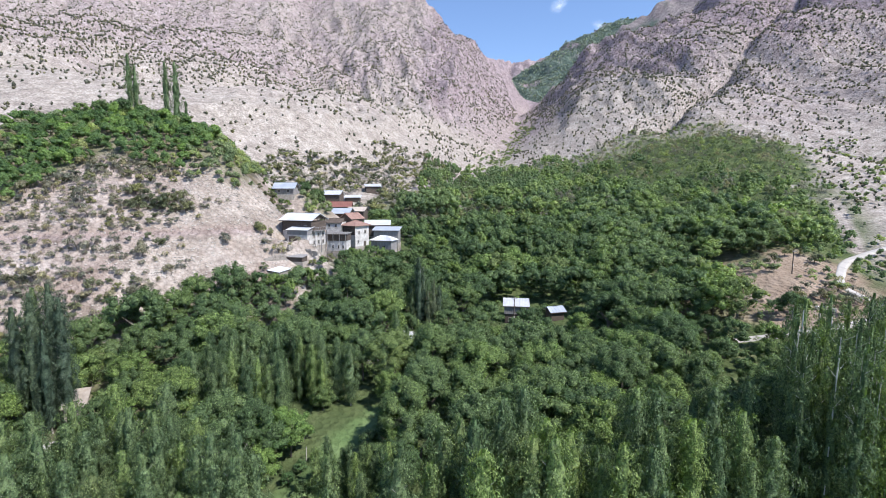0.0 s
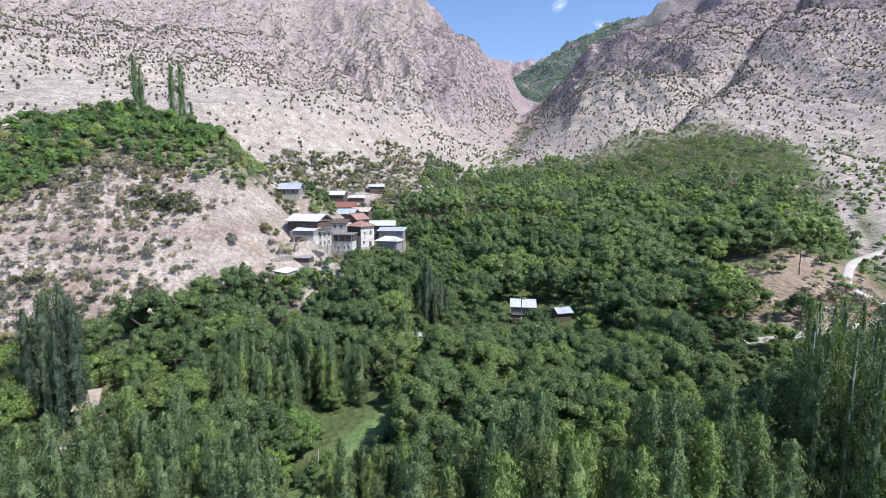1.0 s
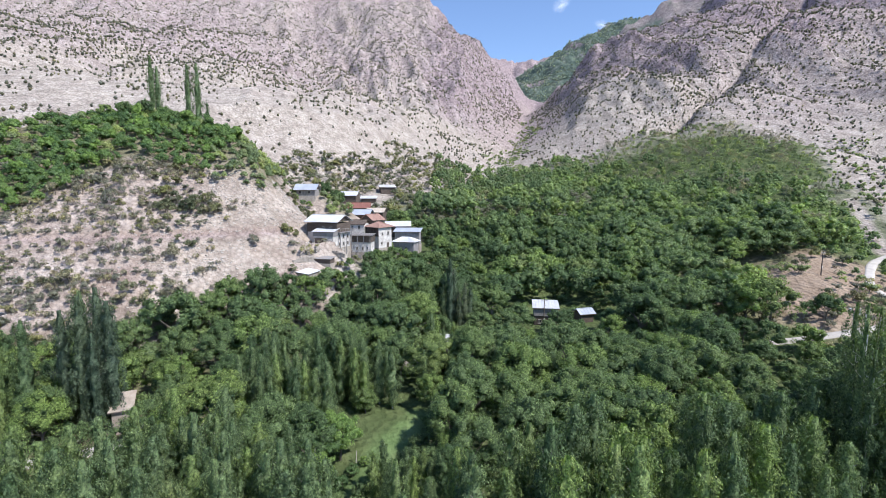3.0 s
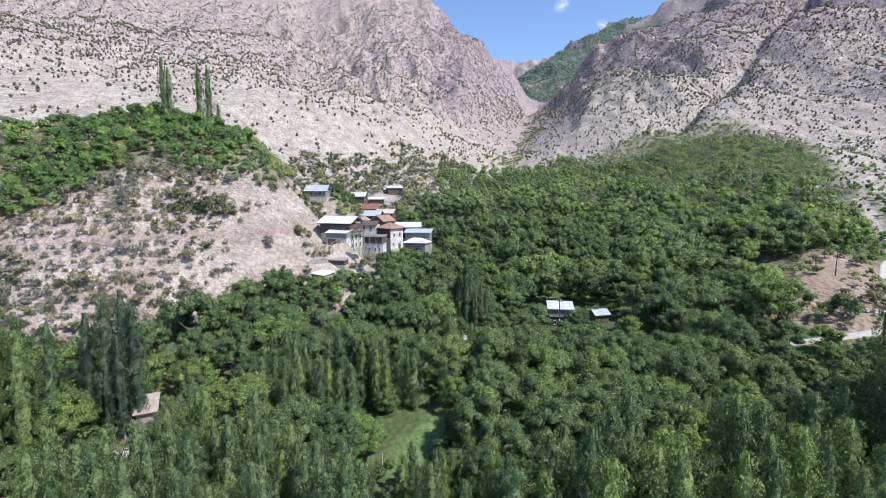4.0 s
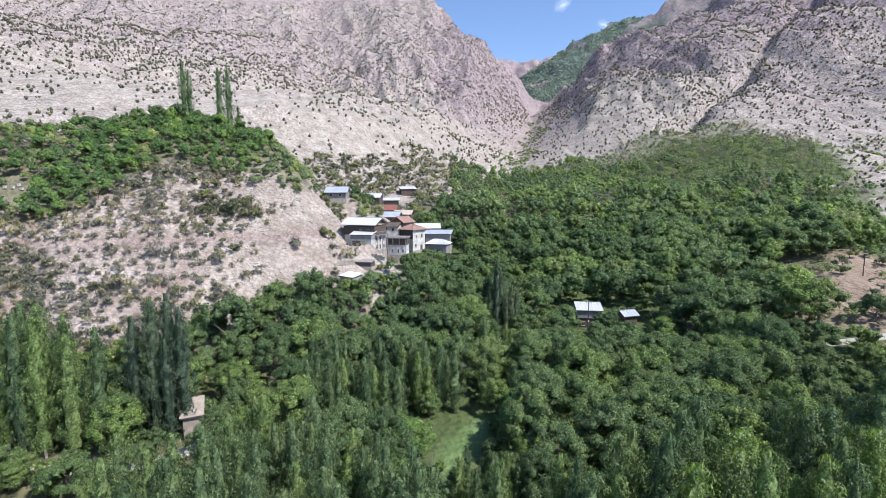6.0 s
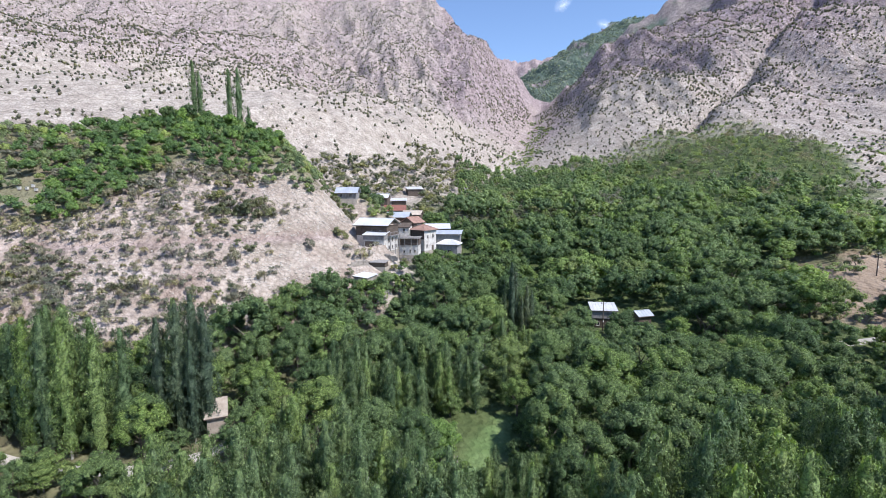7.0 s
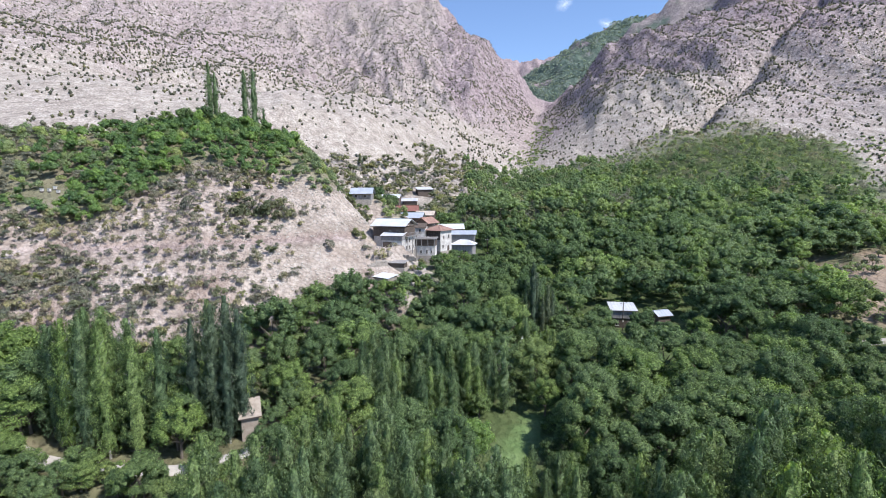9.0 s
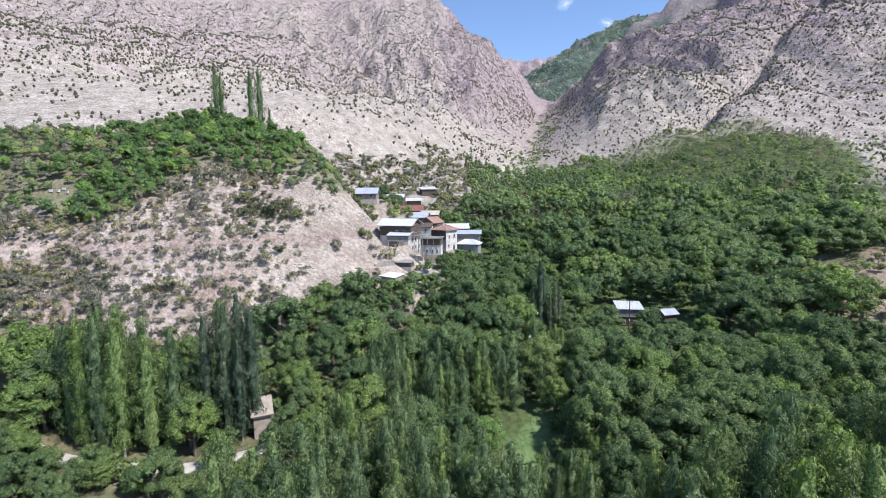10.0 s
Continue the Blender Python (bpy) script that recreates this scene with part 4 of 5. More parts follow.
def juniper_template(seed):
    """A low dense mountain shrub: one or two rough masses with a few loose sprays."""
    r = np.random.default_rng(seed)
    v0 = LUMP_V * r.uniform(0.75, 1.2, (6, 1)) * np.array([0.46, 0.46, 0.56]) + np.array([0, 0, 0.42])
    d = unit(r.normal(size=(7, 3)) + np.array([0, 0, 0.5]))
    v, f = leaf_tris(d * np.array([0.42, 0.42, 0.5]) + np.array([0, 0, 0.42]), unit(d + 0.5 * r.normal(size=d.shape)), 0.27, 1.1, r)
    return np.concatenate([v0, v]), np.concatenate([LUMP_F, f + 6]), np.concatenate([LUMP_V, np.repeat(d, 3, axis=0)])


shrub_t = [juniper_template(400 + i) for i in range(8)]
spots = []
for _ in range(150000):
    v = rng.uniform()
    y = 215 + 1020 * v ** 1.05
    x = rng.uniform(-1.06 * y - 20, 0.95 * y)
    spots.append((x, y))
xs, ys = np.array(spots).T
zs = ground_z(xs, ys)
br, gr = ground_masks(xs, ys, zs)
fl = np.interp(ys, AXIS_Y, AXIS_Z)
dens = 0.15 - 0.08 * smooth(10, -20, xs) * (ys < 480) + 0.4 * smooth(112, 175, zs) + 0.05 * GORGE_GULLY(xs, ys) + 0.14 * smooth(140, 220, xs) * smooth(400, 450, ys) + 0.12 * fbm(xs, ys, 45, 3, 81)
ok = (rng.uniform(size=len(xs)) < dens * 1.15) & (gr < 0.3) & ((ys < 960) | (xs < 150)) & (zs - fl > 8)
spots = [(x, y, (rng.uniform(1.0, 2.4) if y < 430 and x < 0 else rng.uniform(1.0, 2.1)) + 1.1 * min(1, max(0, (y - 300) / 300)) * rng.uniform(0.2, 1)) for x, y, k in zip(xs, ys, ok) if k][:38000]
scatter("mountain_shrubs", spots, shrub_t, M_SHRUB, "scattered dark juniper shrubs on dry stony slopes", "shrubs", rng)


# green thicket on top of the west hill
scrub_t = [leafy_template("shrub", 4.0, 170, 0.28, 520 + i, 1.4, 0.5, 1.9, 0.45, clumps=9, core=0.7) for i in range(6)]
bush_t = [leafy_template("shrub", 4.0, 380, 0.18, 500 + i, 1.1, clumps=18) for i in range(5)]
cand = [(rng.uniform(-215, -44), rng.uniform(105, 215)) for _ in range(12000)]
zc = ground_z(np.array([c[0] for c in cand]), np.array([c[1] for c in cand]))
edge = np.array([rng.uniform(-3, 3) for _ in cand]) + 4 * fbm(np.array([c[0] for c in cand]), np.array([c[1] for c in cand]), 22, 3, 141)
top_ok = [(c, z) for c, z, e in zip(cand, zc, edge) if z > hill_green(c[0]) + e and (c[1] < 200 or c[0] > -110)]
picked = spaced([c for c, _ in top_ok], 2.15, lambda x, y: 0 if (abs(x + 139) < 5 and 129 < y < 140) or (abs(x + 62) < 6 and 180 < y < 196) or (x > -57 and 150 < y < 175) or (x > -53 and y > 193) else 1)
olive = [c for c in picked if c[0] > -84 or rng.uniform() < 0.15 + 0.75 * smooth(-125, -155, c[0])]
leafy = [c for c in picked if c not in set(olive)]
scatter("hilltop_thicket", [(x, y, rng.uniform(0.75, 1.0) + 0.6 * rng.uniform() ** 2) for x, y in leafy], bush_t, M_THICKET, "dense bright green thicket on the hilltop", "thicket", rng)
pale_scrub = [c for c in olive if c[0] < -128 and rng.uniform() < 0.45]
taken = set(pale_scrub)
olive = [c for c in olive if c not in taken]
scatter("hilltop_brush", [(x, y, rng.uniform(0.5, 1.0)) for x, y in pale_scrub], scrub_t, M_DRY, "dry grey brush among the hilltop scrub", "brush", rng)
scatter("hilltop_scrub", [(x, y, rng.uniform(0.5, 1.1)) for x, y in olive], bush_t, M_OLIVE, "olive green scrub along the hill's shoulder", "scrub", rng)


# single shrubs on the stony face of the west hill
def shrub_thing(name, height, leaves, size, mat, label, seed, width):
    r = np.random.default_rng(seed)
    root = tagged(new(name), label, "shrub", "hillside shrubs")
    bm = bmesh.new()
    trunk_mesh(bm, height * 0.3, 0.03 * height + 0.02, 4, r, height * 0.25)
    part("stem", bm, M_BARK, root)
    v, f, nrm = foliage("shrub", height, leaves, size, r, width, 2.0, 0.42, 0.6, clumps=9, core=0.45 if mat is M_SCRUB else 0)
    crown = new("foliage", mesh_of("foliage", v - np.array([0, 0, 0.12 * height]), f, mat, normals=nrm))
    crown.parent = root
    return root


dry = [shrub_thing("dry_shrub", 2.3, 260, 0.15, M_DRY, "dry grey-brown shrub on stony ground", 600 + i, 1.15) for i in range(4)]
green = [shrub_thing("green_shrub", 3.0, 520, 0.17, M_SCRUB, "dull green shrub rooted in the stony slope", 620 + i, 1.15) for i in range(3)]
cand = [(rng.uniform(-185, -45), rng.uniform(92, 172)) for _ in range(8000)]
zc = ground_z(np.array([c[0] for c in cand]), np.array([c[1] for c in cand]))
nz = fbm(np.array([c[0] for c in cand]), np.array([c[1] for c in cand]), 14, 3, 101)
low = []
for c, z, n in zip(cand, zc, nz):
    amount = -0.14 + 0.95 * smooth(-70, -106, c[0]) + 0.3 * smooth(27, 20, z) * smooth(-55, -85, c[0]) + 0.10 + 0.6 * n
    if z < hill_green(c[0]) - 1 and c[0] < wood_left(c[1]) - 1 and rng.uniform() < amount and abs(z - 27.6) > 0.8:
        low.append(c)
low = spaced(low, 1.7, lambda x, y: 1)
extra, low = low[290:], low[:290]
low = low[:262] + [(94 + rng.uniform(-24, 24), 132 + rng.uniform(-14, 18)) for i in range(18)]
plant(dry, [(x, y, 0.7 + 1.5 * rng.uniform() ** 2) for x, y in low], rng, 0.1)
dry_t = [leafy_template("shrub", 1.7, 150, 0.18, 640 + i, 1.3, 0.6, 2.0, 0.4, core=0) for i in range(4)]
if extra:
    scatter("dry_scrub", [(x, y, rng.uniform(0.6, 1.3)) for x, y in extra], dry_t, M_DRY, "dry grey-brown scrub on stony ground", "scrub", rng)
row = [(-91 + 1.2 * i + rng.uniform(-1, 1), 139.5 + rng.uniform(-3, 4.5), rng.uniform(0.85, 1.7)) for i in range(14)]
row += [(-118 + 3.0 * i + rng.uniform(-1.5, 1.5), 135 + rng.uniform(-4, 6), rng.uniform(0.45, 0.95)) for i in range(12)]
row += [(-52.5, 124.6, 2.0), (-49.6, 124.8, 2.2), (-56, 123.4, 1.7), (-63, 119.5, 1.6), (-55.5, 146.5, 1.3), (-54.3, 144.5, 1.1)]
row += [(-57, 151, 0.9), (-55.5, 153, 1.0), (-57.5, 148, 0.7), (-36.5, 155.5, 1.0), (-38.2, 154.6, 0.8), (-39.4, 155.6, 0.9)]
row += [(-47.5, 130.2, 0.6), (-44.5, 129.5, 0.7), (-41.5, 130.6, 0.8), (-50, 132.5, 0.9), (-39.5, 136, 1.0), (-38.5, 141, 0.9)]
row += [(92 + rng.uniform(-24, 26), 119 + rng.uniform(-3, 7), rng.uniform(0.5, 1.3)) for i in range(22)]
row += [(74 + rng.uniform(-6, 8), 138 + rng.uniform(-12, 14), rng.uniform(0.5, 1.3)) for i in range(12)]
row += [(108 + rng.uniform(-8, 12), 152 + rng.uniform(-8, 10), rng.uniform(0.5, 1.6)) for i in range(10)]
row += [(-100 + rng.uniform(-35, 40), 103 + rng.uniform(-6, 12), rng.uniform(0.4, 0.8)) for i in range(26)]
row += [(-61 + rng.uniform(-5, 5), 177 + rng.uniform(-6, 6), rng.uniform(0.5, 1.1)) for i in range(16)]
plant(green, row, rng, 0.15)


# loose stones on the scree
def stone_template(seed):
    r = np.random.default_rng(seed)
    bm = bmesh.new()
    bmesh.ops.create_icosphere(bm, subdivisions=1, radius=0.5)
    v = np.array([tuple(q.co) for q in bm.verts]) * r.uniform(0.6, 1.25, (len(bm.verts), 1)) * np.array([1.2, 0.9, 0.6])
    f = np.array([[q.index for q in p.verts] for p in bm.faces])
    bm.free()
    return v, f


M_STONES = mat_plain("pale_scree_stone", (0.31, 0.275, 0.24), (0.53, 0.49, 0.44), 0.8, 0.95, 0.1, 0, 0.04)
cand = [(rng.uniform(-125, -44), rng.uniform(100, 176)) for _ in range(38000)]
xs, ys = np.array(cand).T
zs = ground_z(xs, ys)
n = fbm(xs, ys, 18, 3, 111)
amount = 0.06 + 0.32 * smooth(-0.1, 0.35, n) + 0.12 * smooth(-85, -70, xs) + 0.4 * smooth(29, 33, zs) * smooth(-84, -72, xs)
ok = (rng.uniform(size=len(xs)) < amount) & (zs < hill_green(xs)) & (xs < wood_left(ys) - 1) & (np.abs(zs - 27.6) > 0.9)
scatter("scree_stones", [(x, y, 0.22 + 0.55 * rng.uniform() ** 2.2) for x, y, k in zip(xs, ys, ok) if k], [stone_template(700 + i) for i in range(6)], M_STONES,
        "loose pale limestone rubble on the slope", "stones", rng)

# scrub between the village and the mountain
cand = [(rng.uniform(-95, 70), rng.uniform(205, 400)) for _ in range(7000)]
xs, ys = np.array(cand).T
zs = ground_z(xs, ys)
fl = np.interp(ys, AXIS_Y, AXIS_Z)
n = fbm(xs, ys, 24, 3, 121)
ok = (zs - fl < 24 + 14 * n) & (n > -0.22) & ~((ys < 222) & (xs > -58) & (xs < -8)) & ~((np.abs(xs + 53) < 9) & (np.abs(ys - 252) < 12)) & ~((np.abs(xs + 43) < 7) & (ys > 268) & (ys < 295))
back = spaced([(x, y) for x, y, k in zip(xs, ys, ok) if k], 3.0, lambda x, y: 1)
grey_back = [c for c in back if rng.uniform() < 0.45]
taken = set(grey_back)
back = [c for c in back if c not in taken]
scatter("grey_brush", [(x, y, rng.uniform(0.4, 1.2)) for x, y in grey_back], scrub_t, M_DRY, "bare grey brush below the mountain foot", "brush", rng)
scatter("valley_scrub", [(x, y, rng.uniform(0.4, 1.5)) for x, y in back], scrub_t, M_SCRUB, "grey-green scrub below the mountain foot", "scrub", rng)

# soft bushes where the hill meets the wood, and along the dry slope
cand = [(rng.uniform(-90, -34), rng.uniform(92, 136)) for _ in range(900)]
edge_bush = spaced(cand, 3.0, lambda x, y: 0 if math.hypot(x + 45, y - 135) < 3.6 or not -3.5 < x - wood_left(y) < 14 else 1)
scatter("wood_edge_bushes", [(x, y, rng.uniform(0.8, 1.5)) for x, y in edge_bush], bush_t, M_HILLWOOD, "olive green bushes along the edge of the wood", "bushes", rng)
cand = [(rng.uniform(-190, -74), rng.uniform(92, 165)) for _ in range(2400)]
xs, ys = np.array(cand).T
zs = ground_z(xs, ys)
n = fbm(xs, ys, 17, 3, 171)
ok = (zs < hill_green(xs)) & (xs < wood_left(ys) + 3) & (n > 0.1 - 0.35 * smooth(24, 14, zs) - 0.25 * smooth(-86, -108, xs)) & (np.abs(zs - 27.6) > 0.9)
slope = spaced([c for c, k in zip(cand, ok) if k], 2.2, lambda x, y: 1)
grey_slope = [c for c in slope if rng.uniform() < 0.6]
taken = set(grey_slope)
slope = [c for c in slope if c not in taken]
scatter("slope_brush", [(x, y, rng.uniform(0.35, 0.8)) for x, y in grey_slope], scrub_t, M_DRY, "dry grey-brown brush in patches on the slope", "brush", rng)
scatter("slope_bushes", [(x, y, rng.uniform(0.35, 0.85)) for x, y in slope], scrub_t, M_SCRUB, "grey-green bushes in patches on the dry slope", "bushes", rng)
cand = [(rng.uniform(62, 126), rng.uniform(98, 166)) for _ in range(760)]
n = fbm(np.array([c[0] for c in cand]), np.array([c[1] for c in cand]), 13, 3, 181)
bank = spaced([c for c, k in zip(cand, n) if (k > -0.1 or c[1] < 118) and near_line(c[0], c[1], EAST_ROAD) > 2.4], 2.6, lambda x, y: 1)
dry_bank = [c for c in bank if rng.uniform() < 0.5]
taken = set(dry_bank)
bank = [c for c in bank if c not in taken]
scatter("bank_brush", [(x, y, rng.uniform(0.3, 0.7)) for x, y in dry_bank], scrub_t, M_DRY, "dry brown brush on the reddish bank", "brush", rng)
scatter("bank_bushes", [(x, y, rng.uniform(0.35, 0.9)) for x, y in bank], scrub_t, M_OLIVE, "olive and dry bushes on the reddish bank", "bushes", rng)

cand = [(rng.uniform(112, 156), rng.uniform(138, 192)) for _ in range(420)]
verge = spaced([c for c in cand if near_line(c[0], c[1], EAST_ROAD) > 2.6 and near_line(c[0], c[1], SCAR) > 2.5], 2.7, lambda x, y: 1)
scatter("verge_bushes", [(x, y, rng.uniform(0.35, 1.0)) for x, y in verge], bush_t, M_HILLWOOD, "green bushes along the verge of the valley track", "bushes", rng)

# woods on the far mountain, their leaf colour tinted pale with haze
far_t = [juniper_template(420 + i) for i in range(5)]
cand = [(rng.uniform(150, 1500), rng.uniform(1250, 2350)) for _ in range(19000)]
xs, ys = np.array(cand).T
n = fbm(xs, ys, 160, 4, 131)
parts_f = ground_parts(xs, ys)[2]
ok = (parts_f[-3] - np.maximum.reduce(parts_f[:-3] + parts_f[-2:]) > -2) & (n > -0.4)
scatter("far_forest", [(x, y, rng.uniform(4, 7)) for x, y, k in zip(xs, ys, ok) if k], far_t, M_HAZED_FOREST, "forest on the distant mountain, paled by haze in its leaf colour", "forest", rng)

# undergrowth on the valley floor
cand = [(rng.uniform(-150, 120), rng.uniform(36, 165)) for _ in range(1500)]
floor_spots = spaced(cand, 3.6, lambda x, y: 0 if x < wood_left(y) - 6 or near_line(x, y, MEADOW) < 3.4 or near_line(x, y, EAST_ROAD) < 3.5 or near_line(x, y, WEST_ROAD) < 2.6
                     or (66 < x < 120 and 108 < y < 160) or (abs(x - 25) < 11 and 122 < y < 135) or (abs(x + 62) < 4 and 72 < y < 84) or (-50 < x < -38 and 128 < y < 146) else 1)
under_t = [leafy_template("shrub", 3.2, 170, 0.34, 800 + i, 1.4, clumps=9) for i in range(4)]
scatter("undergrowth", [(x, y, rng.uniform(0.5, 1.15)) for x, y in floor_spots], under_t, M_WALNUT, "green undergrowth between the trees", "undergrowth", rng)

# shrubs and green patches on the scree east of the wood
cand = [(rng.uniform(120, 330), rng.uniform(150, 400)) for _ in range(3500)]
xs, ys = np.array(cand).T
n = fbm(xs, ys, 26, 3, 151)
ok = (xs > WOOD_EAST(ys) + 2) & (xs < 0.95 * ys + 10) & (n > 0.0)
east = [c for c, k in zip(cand, ok) if k and near_line(c[0], c[1], EAST_ROAD) > 4]
east = spaced(east, 3.4, lambda x, y: 1)
scatter("east_scrub", [(x, y, rng.uniform(0.3, 0.9)) for x, y in east], bush_t, M_OLIVE, "green scrub in patches on the eastern scree", "scrub", rng)

# brush along the gorge
cand = [(rng.uniform(0, 230), rng.uniform(400, 900)) for _ in range(3000)]
xs, ys = np.array(cand).T
ax = np.interp(ys, AXIS_Y, AXIS_X)
n = fbm(xs, ys, 40, 3, 161)
ok = (np.abs(xs - ax - 8) < 16 + 30 * n)
scatter("gorge_brush", [(x, y, rng.uniform(0.5, 1.2)) for x, y, k in zip(xs, ys, ok) if k][:420], under_t, M_OLIVE, "green brush along the bottom of the gorge", "scrub", rng)

# ---- village ----
M_PLASTER = mat_plain("whitewashed_plaster", (0.34, 0.31, 0.285), (0.74, 0.72, 0.69), 0.7, 0.9, 0.15, 0, 0.03)
M_WOOD = mat_plain("weathered_dark_wood", (0.055, 0.043, 0.036), (0.16, 0.13, 0.11), 0.8, 0.85, 0.15, 0, 0.03, (1, 1, 6))
M_GREY_WOOD = mat_plain("grey_boards", (0.16, 0.15, 0.145), (0.36, 0.345, 0.34), 0.9, 0.85, 0.15, 0, 0.02, (5, 5, 0.6))
M_STONE = mat_plain("rubble_stone", (0.24, 0.21, 0.18), (0.46, 0.42, 0.37), 1.1, 0.95, 0.1, 0, 0.08)
M_TIN = mat_plain("weathered_galvanised_sheet", (0.50, 0.51, 0.53), (0.74, 0.75, 0.77), 0.35, 0.5, 0.4, 0.25, 0.01)
M_BLUE_TIN = mat_plain("blue_grey_sheet", (0.34, 0.38, 0.44), (0.52, 0.56, 0.62), 0.35, 0.5, 0.4, 0.2, 0.01)
M_RED_TIN = mat_plain("rust_red_sheet", (0.17, 0.075, 0.06), (0.28, 0.125, 0.10), 0.4, 0.65, 0.3, 0.0, 0.02)
M_TERRACOTTA = mat_plain("faded_terracotta", (0.22, 0.13, 0.105), (0.38, 0.25, 0.205), 0.7, 0.85, 0.2, 0, 0.04)
M_EARTH_ROOF = mat_plain("packed_earth", (0.36, 0.30, 0.25), (0.56, 0.50, 0.43), 0.8, 0.95, 0.1, 0, 0.05)
M_MUD = mat_plain("dried_mud", (0.26, 0.215, 0.175), (0.44, 0.385, 0.325), 0.8, 0.95, 0.1, 0, 0.05)
M_GLASS = mat_plain("dark_window_glass", (0.02, 0.022, 0.025), (0.045, 0.05, 0.055), 0.5, 0.12, 0.5, 0, 0.002)
M_FRAME = mat_plain("painted_window_wood", (0.30, 0.27, 0.24), (0.52, 0.49, 0.46), 2.0, 0.7, 0.3, 0, 0.01)


def box(bm, x0, x1, y0, y1, z0, z1):
    v = [bm.verts.new(p) for p in ((x0, y0, z0), (x1, y0, z0), (x1, y1, z0), (x0, y1, z0), (x0, y0, z1), (x1, y0, z1), (x1, y1, z1), (x0, y1, z1))]
    for f in ((3, 2, 1, 0), (4, 5, 6, 7), (0, 1, 5, 4), (1, 2, 6, 5), (2, 3, 7, 6), (3, 0, 4, 7)):
        bm.faces.new([v[i] for i in f])


def slab(bm, corners, thick):
    """A sheet between four corners, thickened downwards."""
    top = [bm.verts.new(c) for c in corners]
    low = [bm.verts.new((c[0], c[1], c[2] - thick)) for c in corners]
    bm.faces.new(top)
    bm.faces.new(low[::-1])
    n = len(top)
    for i in range(n):
        bm.faces.new((top[(i + 1) % n], top[i], low[i], low[(i + 1) % n]))


def ribs(bm, a, b, c, d, step):
    """Seams down a sheet roof from its eave a-b to its upper edge d-c."""
    a, b, c, d = (Vector(p) for p in (a, b, c, d))
    n = max(2, int((b - a).length / step))
    side = (b - a).normalized() * 0.05
    up = Vector((0, 0, 0.07))
    for i in range(n + 1):
        t = i / n
        p, q = a.lerp(b, t), d.lerp(c, t)
        v = [bm.verts.new(x) for x in (p - side, p + up, p + side, q - side, q + up, q + side)]
        bm.faces.new((v[0], v[1], v[4], v[3]))
        bm.faces.new((v[1], v[2], v[5], v[4]))


def add_window(root, x, y, z, w, h, axis):
    """A window on the face of a wall; axis: the direction that it faces."""
    bm = bmesh.new()
    t = 0.09
    for x0, x1, z0, z1 in ((-w / 2, -w / 2 + t, 0, h), (w / 2 - t, w / 2, 0, h), (-w / 2, w / 2, 0, t), (-w / 2, w / 2, h - t, h), (-t / 3, t / 3, t, h - t)):
        box(bm, x0, x1, -0.08, 0.05, z0, z1)
    frame_ob = part("window", bm, M_FRAME, root)
    frame_ob.location = (x, y, z)
    frame_ob.rotation_euler = (0, 0, {"front": 0, "right": math.pi / 2, "left": -math.pi / 2, "back": math.pi}[axis])
    bm = bmesh.new()
    box(bm, -w / 2 + t, w / 2 - t, -0.02, 0.04, t, h - t)
    part("pane", bm, M_GLASS, frame_ob)
    bm = bmesh.new()
    box(bm, -w / 2 - 0.1, w / 2 + 0.1, -0.16, 0.05, -0.1, -0.01)
    part("sill", bm, M_STONE, frame_ob)
    return frame_ob


